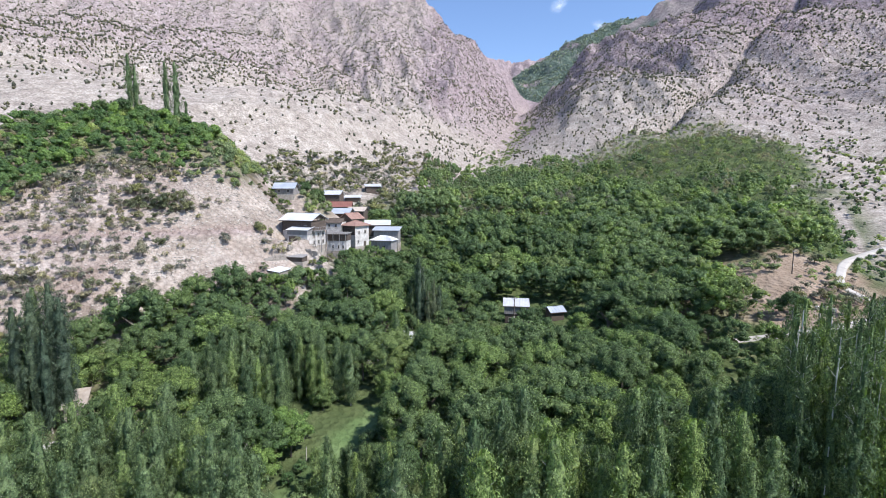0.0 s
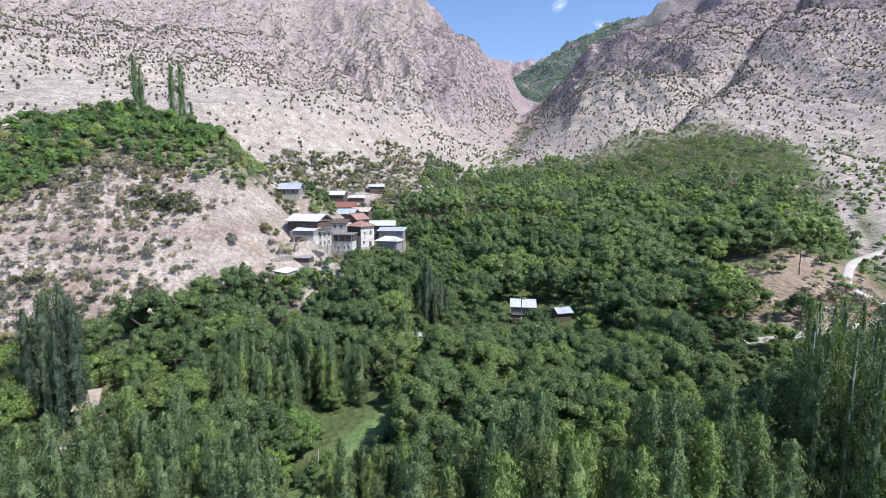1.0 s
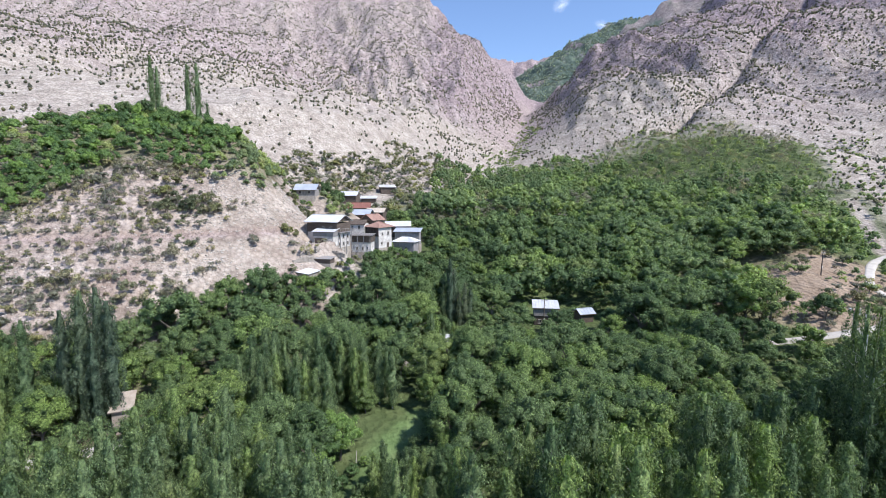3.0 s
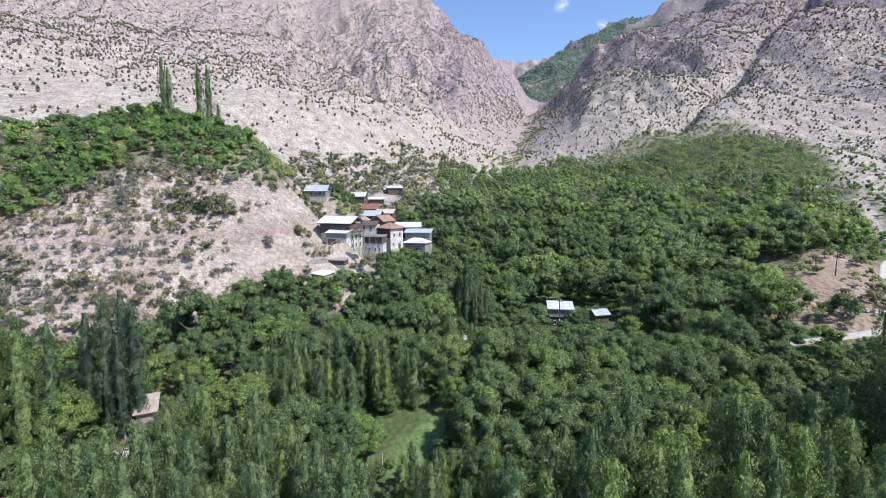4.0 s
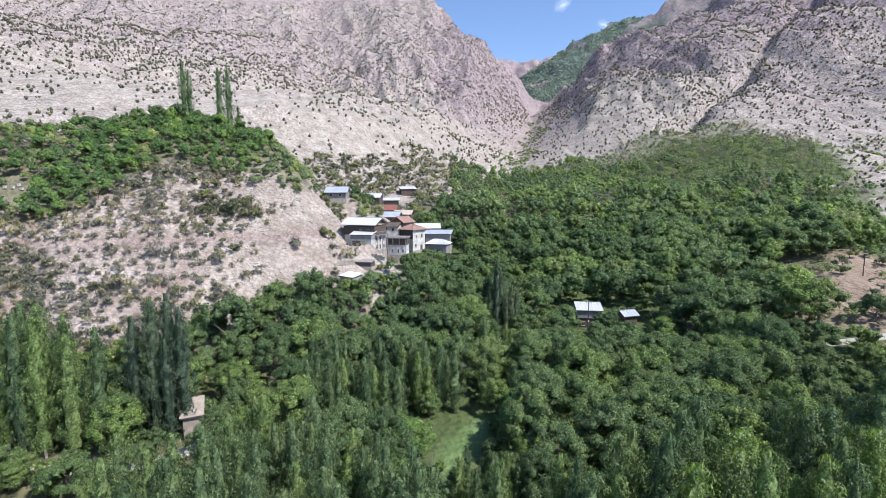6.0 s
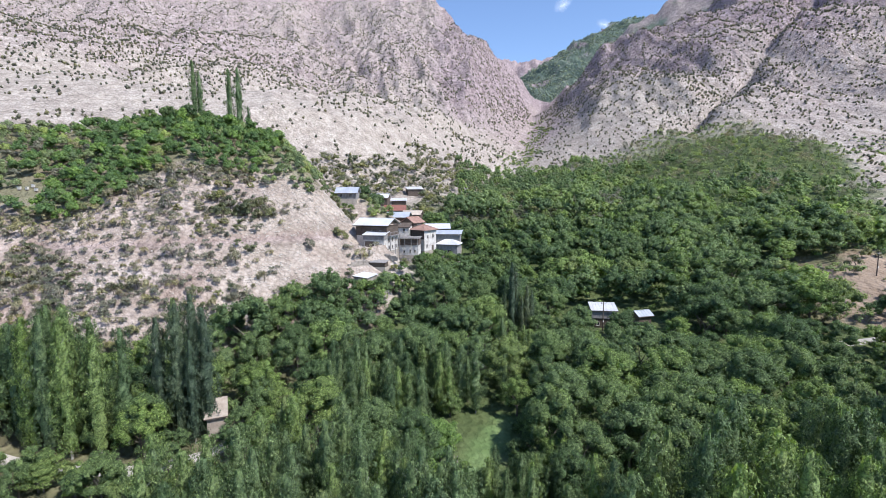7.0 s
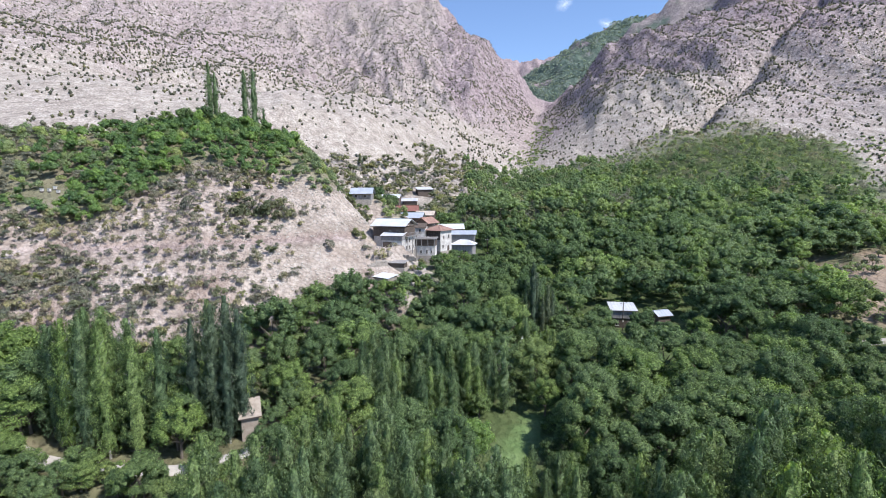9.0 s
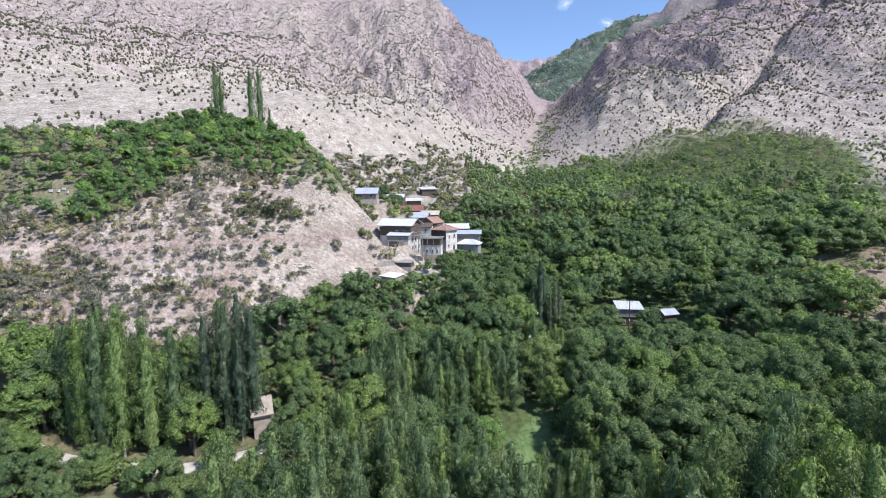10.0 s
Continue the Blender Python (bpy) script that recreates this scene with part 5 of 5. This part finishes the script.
def house(label, x, y, z, turn, w, d, h, roof="gable", rise=1.8, wall=None, upper=None, upper_h=0.0, roof_mat=None, over=0.55, plinth=3.0,
          windows=(), doors=(), posts=(), balcony=None, attic=False, group="village houses", name="house", category="house"):
    """A house: w along its front, d deep, h to the eaves. Front faces -y before the turn. Origin at the middle of its ground plan."""
    root = tagged(new(name), label, category, group)
    root.matrix_basis = pose(x, y, z, 0, 0, turn)
    wall, roof_mat = wall or M_PLASTER, roof_mat or M_TIN
    lower_h = h - upper_h
    bm = bmesh.new()
    box(bm, -w / 2, w / 2, -d / 2, d / 2, 0, lower_h)
    bmesh.ops.bevel(bm, geom=[e for e in bm.edges if abs(e.verts[0].co.z - e.verts[1].co.z) > 0.5], offset=0.06, segments=1, affect="EDGES")
    part("wall", bm, wall, root)
    bm = bmesh.new()
    box(bm, -w / 2 - 0.12, w / 2 + 0.12, -d / 2 - 0.12, d / 2 + 0.12, -plinth, 0.25)
    part("plinth", bm, M_STONE, root, "rubble stone plinth")
    if upper_h:
        bm = bmesh.new()
        box(bm, -w / 2 - 0.15, w / 2 + 0.15, -d / 2 - 0.15, d / 2 + 0.15, lower_h + 0.004, h)
        k = int(w / 1.6)
        for i in range(k + 1):
            px = -w / 2 + w * i / k
            box(bm, px - 0.08, px + 0.08, -d / 2 - 0.24, -d / 2 - 0.152, lower_h, h)
        for zz in (lower_h + 0.1, h - 0.25):
            box(bm, -w / 2 - 0.2, w / 2 + 0.2, -d / 2 - 0.22, -d / 2 - 0.154, zz, zz + 0.16)
        part("upper_storey", bm, upper or M_WOOD, root, "dark weathered boards of an upper storey or over a shaded opening")
    lift = 0.9 if attic else 0.06
    ex, ey = w / 2 + over, d / 2 + over
    e = h + lift
    bm = bmesh.new()
    if roof == "gable":
        drop = rise * over / (d / 2)
        f = [(-ex, -ey, e - drop), (ex, -ey, e - drop), (ex, 0, e + rise), (-ex, 0, e + rise)]
        g = [(ex, ey, e - drop), (-ex, ey, e - drop), (-ex, 0, e + rise), (ex, 0, e + rise)]
        slab(bm, f, 0.1)
        slab(bm, g, 0.1)
        ribs(bm, f[0], f[1], f[2], f[3], 0.85)
        ribs(bm, g[0], g[1], g[2], g[3], 0.85)
        box(bm, -ex, ex, -0.14, 0.14, e + rise - 0.03, e + rise + 0.09)
    elif roof == "shed":
        f = [(-ex, -ey, e - 0.1), (ex, -ey, e - 0.1), (ex, ey, e + rise), (-ex, ey, e + rise)]
        slab(bm, f, 0.12)
        if roof_mat not in (M_EARTH_ROOF, M_MUD):
            ribs(bm, f[0], f[1], f[2], f[3], 0.85)
    else:
        r = max(0.1, ex - ey)
        a, b, c, q = (-ex, -ey, e - 0.15), (ex, -ey, e - 0.15), (ex, ey, e - 0.15), (-ex, ey, e - 0.15)
        p0, p1 = (-r, 0, e + rise), (r, 0, e + rise)
        for poly in ((a, b, p1, p0), (b, c, p1), (c, q, p0, p1), (q, a, p0)):
            slab(bm, poly, 0.1)
        ribs(bm, a, b, p1, p0, 0.9)
        ribs(bm, b, c, p1, p1, 0.9)
        ribs(bm, q, a, p0, p0, 0.9)
    part("roof", bm, roof_mat, root)
    if roof in ("gable", "shed"):
        for sx in (-1, 1):
            bm = bmesh.new()
            if roof == "gable":
                tri = [(sx * w / 2, -d / 2 + 0.1, e - 0.1 if attic else h), (sx * w / 2, d / 2 - 0.1, e - 0.1 if attic else h), (sx * w / 2, 0, e + rise - 0.22)]
            else:
                tri = [(sx * w / 2, -d / 2 + 0.1, h), (sx * w / 2, d / 2, h), (sx * w / 2, d / 2, e + rise - 0.4)]
            va = [bm.verts.new((p[0] - 0.06 * sx, p[1], p[2])) for p in tri]
            vb = [bm.verts.new((p[0] + 0.06 * sx, p[1], p[2])) for p in tri]
            bm.faces.new(va)
            bm.faces.new(vb[::-1])
            for i in range(3):
                bm.faces.new((va[(i + 1) % 3], va[i], vb[i], vb[(i + 1) % 3]))
            part("gable", bm, M_WOOD, root, "dark boarded gable")
        if roof == "shed":
            bm = bmesh.new()
            box(bm, -w / 2, w / 2, d / 2 - 0.12, d / 2, h, e + rise - 0.35)
            part("back_board", bm, M_WOOD, root)
    if attic:
        k = max(3, int(w / 2.5))
        for i in range(k + 1):
            px = -w / 2 + 0.1 + (w - 0.2) * i / k
            for sy in (-1, 1):
                bm = bmesh.new()
                box(bm, px - 0.09, px + 0.09, sy * (d / 2 - 0.1) - 0.09, sy * (d / 2 - 0.1) + 0.09, h - 0.02, e - 0.03)
                part("post", bm, M_WOOD, root)
    bm = bmesh.new()
    lo = e - 0.15 - (rise * over / (d / 2) if roof == "gable" else 0.1)
    box(bm, -ex, ex, -ey - 0.05, -ey + 0.03, lo - 0.08, lo + 0.07)
    part("eave_board", bm, M_WOOD, root)
    for face, u, zz, ww, hh in windows:
        if face == "front":
            add_window(root, u, -d / 2 - 0.01 - (0.15 if zz > lower_h else 0), zz, ww, hh, "front")
        elif face == "right":
            add_window(root, w / 2 + 0.01 + (0.15 if zz > lower_h else 0), u, zz, ww, hh, "right")
        else:
            add_window(root, -w / 2 - 0.01, u, zz, ww, hh, "left")
    for face, u, ww, hh in doors:
        bm = bmesh.new()
        if face == "front":
            box(bm, u - ww / 2, u + ww / 2, -d / 2 - 0.07, -d / 2 + 0.05, 0.05, hh)
        else:
            box(bm, w / 2 - 0.05, w / 2 + 0.07, u - ww / 2, u + ww / 2, 0.05, hh)
        part("door", bm, M_WOOD, root, "dark plank door or panel over a shaded opening")
    for px, py, z0, z1 in posts:
        bm = bmesh.new()
        box(bm, px - 0.1, px + 0.1, py - 0.1, py + 0.1, z0, z1)
        part("post", bm, M_GREY_WOOD, root)
    if balcony:
        face, zz, depth = balcony
        bm = bmesh.new()
        box(bm, w / 2 + 0.16, w / 2 + depth, -d / 2, d / 2, zz - 0.16, zz)
        for i in range(8):
            u = -d / 2 + d * (i + 0.5) / 8
            box(bm, w / 2 + depth - 0.1, w / 2 + depth - 0.02, u - 0.05, u + 0.05, zz, zz + 1.0)
        box(bm, w / 2 + depth - 0.12, w / 2 + depth, -d / 2, d / 2, zz + 1.0, zz + 1.1)
        part("balcony", bm, M_GREY_WOOD, root, "grey timber balcony")
    return root


# the tall house at the edge of the scree
house("three-storey house with whitewashed base and tin roof", -45.6, 158.4, 21.8, -22, 11.2, 7.4, 8.0, "gable", 1.7, M_PLASTER, M_WOOD, 2.8, M_TIN, 0.9, 5,
      windows=[("right", -2.4, 3.1, 0.9, 1.3), ("right", -0.2, 3.1, 0.9, 1.3), ("right", 2.2, 3.1, 0.9, 1.3), ("right", -2.4, 0.8, 0.9, 1.2), ("right", -0.2, 0.8, 0.9, 1.2),
               ("right", 2.2, 0.8, 0.9, 1.2), ("front", 3.4, 6.0, 0.9, 1.0), ("front", 0.6, 6.0, 0.9, 1.0)], balcony=("right", 5.2, 1.1), attic=True,
      posts=[(6.5, -3.2, -2.0, 5.1), (6.5, 0.0, -2.0, 5.1), (6.5, 3.2, -2.0, 5.1)])
# wide dark door panel stands in for the shaded inside of the open front
house("lean-to store with tin roof, plaster corner and dark open front", -45.3, 152.6, 22.6, -14, 6.8, 3.4, 4.9, "shed", 0.8, M_PLASTER, M_GREY_WOOD, 1.5, M_TIN, 0.45, 5,
      windows=[("front", 2.4, 1.2, 0.7, 0.9)], doors=[("front", -1.5, 3.0, 2.9)], name="shed", category="shed")
house("small whitewashed house under a dark shingled roof", -38.4, 173.2, 21.6, -6, 5.6, 6.0, 7.0, "gable", 1.2, M_PLASTER, None, 0, M_WOOD, 0.4, 4,
      windows=[("front", 0.9, 5.2, 0.8, 1.2), ("front", -1.5, 5.2, 0.8, 1.2)])
terracotta = house("whitewashed house with a hipped terracotta roof", -31.0, 171.6, 20.0, -38, 6.2, 6.4, 7.6, "hip", 1.7, M_PLASTER, None, 0, M_TERRACOTTA, 0.8, 4,
      windows=[("right", 1.4, 4.6, 0.9, 1.3), ("right", -1.4, 4.6, 0.7, 1.1), ("right", -1.8, 1.4, 0.8, 1.1)], doors=[("right", 1.2, 1.1, 2.0)])
bm = bmesh.new()
box(bm, -3.1, 3.1, -3.34, -3.204, 4.3, 7.55)
for i in range(9):
    box(bm, -3.1 + 0.75 * i, -3.0 + 0.75 * i, -3.42, -3.342, 4.3, 7.55)
part("boarding", bm, M_WOOD, terracotta, "dark boarded upper front")
# dark upper boards stand for the shade in the opening under the roof
ruin = house("half-ruined plastered outhouse with a brushwood terrace roof", -35.4, 163.4, 19.4, -8, 6.8, 4.2, 5.9, "shed", 0.25, M_PLASTER, M_WOOD, 2.3, M_GREY_WOOD, 0.5, 4,
      windows=[("front", 0.6, 0.9, 0.6, 1.3), ("front", 2.2, 1.1, 0.6, 1.0), ("front", -1.4, 1.0, 0.7, 1.1)],
      posts=[(-3.3, -2.7, 3.2, 5.9), (-1.1, -2.7, 3.2, 5.9), (1.1, -2.7, 3.2, 5.9), (3.3, -2.7, 3.2, 5.9)])
poles = random.Random(5)
for i in range(16):
    bm = bmesh.new()
    u = -3.8 + 0.5 * i
    box(bm, u, u + 0.12, -3.6 - poles.uniform(0, 0.9), 2.2 + poles.uniform(0, 0.5), 6.16, 6.3)
    rod = part("roof_pole", bm, M_GREY_WOOD, ruin)
    rod.rotation_euler = (radians(poles.uniform(-1, 1.5)), 0, radians(poles.uniform(-7, 7)))
house("long barn with pale tin roof", -26.6, 196.8, 21.2, 4, 9.4, 6.5, 5.0, "gable", 1.5, M_WOOD, None, 0, M_TIN, 0.6, 3, name="barn", category="barn")
house("grey boarded house with blue-grey tin roof", -22.0, 189.6, 19.0, -6, 9.6, 5.2, 5.4, "shed", 1.0, M_GREY_WOOD, None, 0, M_BLUE_TIN, 0.6, 3,
      windows=[("front", -2.5, 1.4, 0.9, 1.1), ("front", 1.8, 1.4, 0.9, 1.1)])
house("low shed with hipped white sheet roof", -22.0, 179.0, 17.6, -16, 8.0, 5.4, 4.0, "hip", 1.5, M_GREY_WOOD, None, 0, M_TIN, 0.6, 3,
      windows=[("front", 1.0, 1.0, 1.2, 1.0)], doors=[("front", -2.2, 1.2, 2.0)], name="shed", category="shed")
house("house with wide blue-grey sheet roof", -43.8, 202.5, 24.2, -8, 11.0, 7.0, 6.4, "gable", 1.7, M_WOOD, None, 0, M_BLUE_TIN, 0.7, 4)
house("house with rust-red sheet roof", -45.9, 218.5, 27.2, 6, 8.6, 6.5, 5.6, "gable", 1.9, M_WOOD, None, 0, M_RED_TIN, 0.7, 4)
house("house with pale brown sheet roof", -37.5, 213.0, 25.8, -10, 7.5, 6.5, 5.2, "gable", 1.5, M_WOOD, None, 0, M_EARTH_ROOF, 0.6, 4)
house("brown timber house with a gabled roof", -36.3, 192.0, 24.4, 56, 6.5, 6.0, 4.6, "gable", 1.9, M_WOOD, None, 0, M_TERRACOTTA, 0.6, 4)
house("timber barn with white tin roof", -57.0, 252.0, 33.2, -6, 9.0, 7.0, 4.6, "gable", 1.8, M_WOOD, None, 0, M_TIN, 0.6, 4, name="barn", category="barn")
house("timber house with open loft and tin roof", -48.0, 259.0, 31.8, 4, 7.6, 6.0, 4.2, "shed", 1.2, M_WOOD, None, 0, M_TIN, 0.6, 4)
house("black timber barn with pale tin roof", -41.6, 288.5, 37.4, 14, 8.6, 7.0, 4.6, "shed", 1.4, M_WOOD, None, 0, M_TIN, 0.6, 5, name="barn", category="barn",
      windows=[("front", 2.4, 1.0, 1.6, 1.6)])
house("grey house with blue-grey tin roof under trees", -61.2, 190.0, 37.9, -2, 7.6, 5.6, 3.0, "gable", 1.8, M_GREY_WOOD, None, 0, M_BLUE_TIN, 0.7, 4,
      windows=[("front", -2.0, 1.1, 1.0, 1.1), ("front", 1.6, 1.1, 1.0, 1.1)])
house("low ruined shed with a light sheet roof", -45.8, 132.8, 15.7, -38, 6.0, 3.6, 2.1, "shed", 0.5, M_STONE, None, 0, M_TIN, 0.35, 3, name="shed", category="shed")
# closed dark wooden walls stand for the shade inside its open front
house("old timber shelter, dark boards standing for its shaded open front", -43.6, 140.8, 18.9, -14, 6.4, 2.8, 1.7, "shed", 0.3, M_WOOD, None, 0, M_GREY_WOOD, 0.3, 3, name="shed", category="shed")
house("timber house in the trees with white tin roof", 20.4, 131.6, 2.9, -8, 6.2, 5.0, 5.6, "shed", 0.9, M_WOOD, M_GREY_WOOD, 2.4, M_TIN, 0.5, 3, group="houses in the wood",
      windows=[("front", -1.6, 1.2, 0.9, 1.1), ("front", 1.4, 1.2, 0.9, 1.1)])
house("small outbuilding under pale blue sheeting", 31.2, 131.6, 3.2, 16, 4.0, 3.4, 3.6, "gable", 0.9, M_WOOD, None, 0, M_BLUE_TIN, 0.5, 3, group="houses in the wood", name="shed", category="shed")
house("low tin-roofed shed half hidden in the trees", -8.4, 113.0, 2.4, -20, 3.6, 2.8, 2.6, "shed", 0.6, M_GREY_WOOD, None, 0, M_TIN, 0.3, 2, group="houses in the wood", name="shed", category="shed")
house("low plastered shed with a tin roof among poplars", -15.5, 106.0, 1.6, 12, 3.2, 2.6, 2.6, "shed", 0.5, M_PLASTER, None, 0, M_TIN, 0.3, 2, group="houses in the wood", name="shed", category="shed")
house("mud-walled hut with sloping earth roof beside the poplars", -62.6, 78.6, -1.0, 24, 2.9, 3.4, 4.9, "shed", 1.7, M_MUD, None, 0, M_MUD, 0.4, 3, group="houses in the wood",
      name="hut", category="hut", doors=[("front", 0.6, 1.1, 2.0)])


# ---- ruined walls, woodpiles and fences round the houses ----
def stone_wall(x, y, turn, length, height, seed):
    """A broken dry-stone wall of separate stones."""
    r = random.Random(seed)
    root = tagged(new("stone_wall"), "broken dry-stone wall of pale rubble", "wall", "ruined walls")
    root.matrix_basis = pose(x, y, float(ground_z(x, y)) - 0.4, 0, 0, turn)
    z, course = 0.0, 0
    while z < height:
        u = -length / 2 + (0.25 if course % 2 else 0)
        while u < length / 2:
            w = r.uniform(0.45, 0.85)
            if z < height * (0.55 + 0.45 * math.sin(2.2 * u / length + seed)):
                bm = bmesh.new()
                box(bm, u + 0.02, u + w - 0.02, -0.28 + r.uniform(-0.06, 0.06), 0.28 + r.uniform(-0.06, 0.06), z + 0.01, z + 0.36)
                for v in bm.verts:
                    v.co += Vector((r.uniform(-0.05, 0.05), r.uniform(-0.05, 0.05), r.uniform(-0.03, 0.03)))
                part("stone", bm, M_STONE, root)
            u += w
        z += 0.37
        course += 1
    return root


for wx, wy, wt, wl, wh, ws in ((-48.5, 138.0, 30, 6.0, 1.8, 1), (-40.0, 144.2, -25, 5.0, 1.6, 2), (-45.2, 143.5, 70, 4.0, 1.5, 3), (-41.5, 157.5, -30, 7.0, 1.5, 4)):
    stone_wall(wx, wy, wt, wl, wh, ws)


def board_fence(x, y, turn, length, height):
    root = tagged(new("fence"), "grey weathered board fence below the houses", "fence", "fences")
    root.matrix_basis = pose(x, y, float(ground_z(x, y)) - 0.2, 0, 0, turn)
    n = int(length / 0.45)
    for i in range(n):
        u = -length / 2 + length * (i + 0.5) / n
        bm = bmesh.new()
        box(bm, u - 0.17, u + 0.17, -0.03, 0.03, 0, height + 0.18 * math.sin(5.1 * i))
        part("board", bm, M_GREY_WOOD, root)
    for zz in (0.45, height - 0.3):
        bm = bmesh.new()
        box(bm, -length / 2, length / 2, 0.032, 0.11, zz, zz + 0.12)
        part("rail", bm, M_WOOD, root)


board_fence(-38.5, 160.0, -14, 6.5, 1.7)
board_fence(-26.5, 167.0, -20, 5.0, 1.6)


# ---- poles and small things ----
def utility_pole(x, y, height, turn):
    root = tagged(new("utility_pole"), "weathered wooden utility pole with one crossarm", "pole", "utility poles")
    root.matrix_basis = pose(x, y, float(ground_z(x, y)) - 0.3, 0, 0, turn)
    bm = bmesh.new()
    bmesh.ops.create_cone(bm, cap_ends=True, segments=10, radius1=0.16, radius2=0.11, depth=height)
    bmesh.ops.translate(bm, verts=bm.verts, vec=(0, 0, height / 2))
    part("pole", bm, M_WOOD, root)
    bm = bmesh.new()
    box(bm, -0.8, 0.8, -0.2, -0.1, height - 0.7, height - 0.57)
    part("crossarm", bm, M_GREY_WOOD, root)
    for ux in (-0.7, 0.0, 0.7):
        bm = bmesh.new()
        bmesh.ops.create_cone(bm, cap_ends=True, segments=8, radius1=0.05, radius2=0.07, depth=0.2)
        bmesh.ops.translate(bm, verts=bm.verts, vec=(ux, -0.15, height - 0.47))
        part("insulator", bm, M_PLASTER, root, "white porcelain insulator")
    bm = bmesh.new()
    box(bm, -0.13, 0.13, -0.2, -0.14, 2.6, 3.1)
    part("plate", bm, M_PLASTER, root, "small white plate")
    return root


utility_pole(101.5, 138.5, 7.5, 18)
utility_pole(-33.0, 180.5, 9.0, 0)
utility_pole(19.2, 127.4, 8.5, 10)
utility_pole(-12.5, 187.0, 8.5, -12)


def fence_post(x, y, height):
    root = tagged(new("fence_post"), "thin pale wooden post beside the meadow", "post", "fence posts")
    root.matrix_basis = pose(x, y, float(ground_z(x, y)) - 0.3, 0, 2, 0)
    bm = bmesh.new()
    bmesh.ops.create_cone(bm, cap_ends=True, segments=8, radius1=0.11, radius2=0.08, depth=height)
    bmesh.ops.translate(bm, verts=bm.verts, vec=(0, 0, height / 2))
    part("post", bm, M_FRAME, root)
    bm = bmesh.new()
    bmesh.ops.create_cone(bm, cap_ends=True, segments=8, radius1=0.085, radius2=0.03, depth=0.14)
    bmesh.ops.translate(bm, verts=bm.verts, vec=(0, 0, height + 0.07))
    part("cap", bm, M_GREY_WOOD, root)


for fx, fy in ((-21.6, 71.6),):
    fence_post(fx, fy, 2.4)


def beehive(x, y, turn):
    root = tagged(new("beehive"), "small white wooden box hive standing on the hillside", "beehive", "beehives")
    root.matrix_basis = pose(x, y, float(ground_z(x, y)) - 0.05, 0, 0, turn)
    bm = bmesh.new()
    box(bm, -0.35, 0.35, -0.3, 0.3, 0.25, 0.95)
    bmesh.ops.bevel(bm, geom=bm.edges[:], offset=0.02, segments=1, affect="EDGES")
    part("body", bm, M_PLASTER, root)
    bm = bmesh.new()
    box(bm, -0.42, 0.42, -0.37, 0.37, 0.955, 1.05)
    part("lid", bm, M_TIN, root, "flat tin lid")
    bm = bmesh.new()
    box(bm, -0.3, 0.3, -0.25, 0.25, -0.2, 0.245)
    part("stand", bm, M_WOOD, root)


for bx, by, bt in ((-142.2, 135.6, 5), (-140.4, 136.0, -8), (-139.8, 137.4, 12), (-138.2, 136.4, 0), (91.6, 120.2, 10), (92.8, 119.4, -5), (94.4, 119.0, 6), (96.2, 118.7, 14),
                   (95.2, 117.4, -9), (97.6, 117.6, 4)):
    beehive(bx, by, bt)


# ---- thin clouds beyond the far ridge ----
def mat_cloud():
    m, n, l, b = material("thin_cloud", 1.0, 0.0)
    b.inputs["Base Color"].default_value = (0.9, 0.92, 0.95, 1)
    # glow added to stand for sunlight scattered in the cloud
    b.inputs["Emission Color"].default_value = (0.85, 0.92, 1.0, 1)
    b.inputs["Emission Strength"].default_value = 0.55
    co = n.new("ShaderNodeTexCoord").outputs["Object"]
    gr = n.new("ShaderNodeTexGradient")
    gr.gradient_type = "SPHERICAL"
    l.new(co, gr.inputs[0])
    nz = noise_node(n, l, 2.6, 6, 0.7, co)
    mul = n.new("ShaderNodeMath")
    mul.operation = "MULTIPLY"
    l.new(gr.outputs["Fac"], mul.inputs[0])
    l.new(nz, mul.inputs[1])
    a = ramp(n, l, mul.outputs[0], [(0.13, (0, 0, 0)), (0.55, (0.42, 0.42, 0.42))])
    l.new(a, b.inputs["Alpha"])
    return m


M_CLOUD = mat_cloud()
for cx, cy, cz, w, hgt, lean in ((962, 4217, 1560, 120, 75, -35), (1318, 4193, 1385, 130, 55, 20)):
    g = [(u / 6 - 1, 0.08 * math.sin(u) * math.cos(1.3 * v), v / 6 - 1) for v in range(13) for u in range(13)]
    f = [(v * 13 + u, v * 13 + u + 1, (v + 1) * 13 + u + 1, (v + 1) * 13 + u) for v in range(12) for u in range(12)]
    cloud = new("cloud", mesh_of("cloud", g, f, M_CLOUD, flat=False))
    cloud.matrix_basis = pose(cx, cy, cz, 0, lean, -14) @ Matrix.Diagonal((w, w, hgt, 1))
    cloud.visible_shadow = False
    tagged(cloud, "thin white wisp of cloud in the blue sky", "cloud", kind="structure")
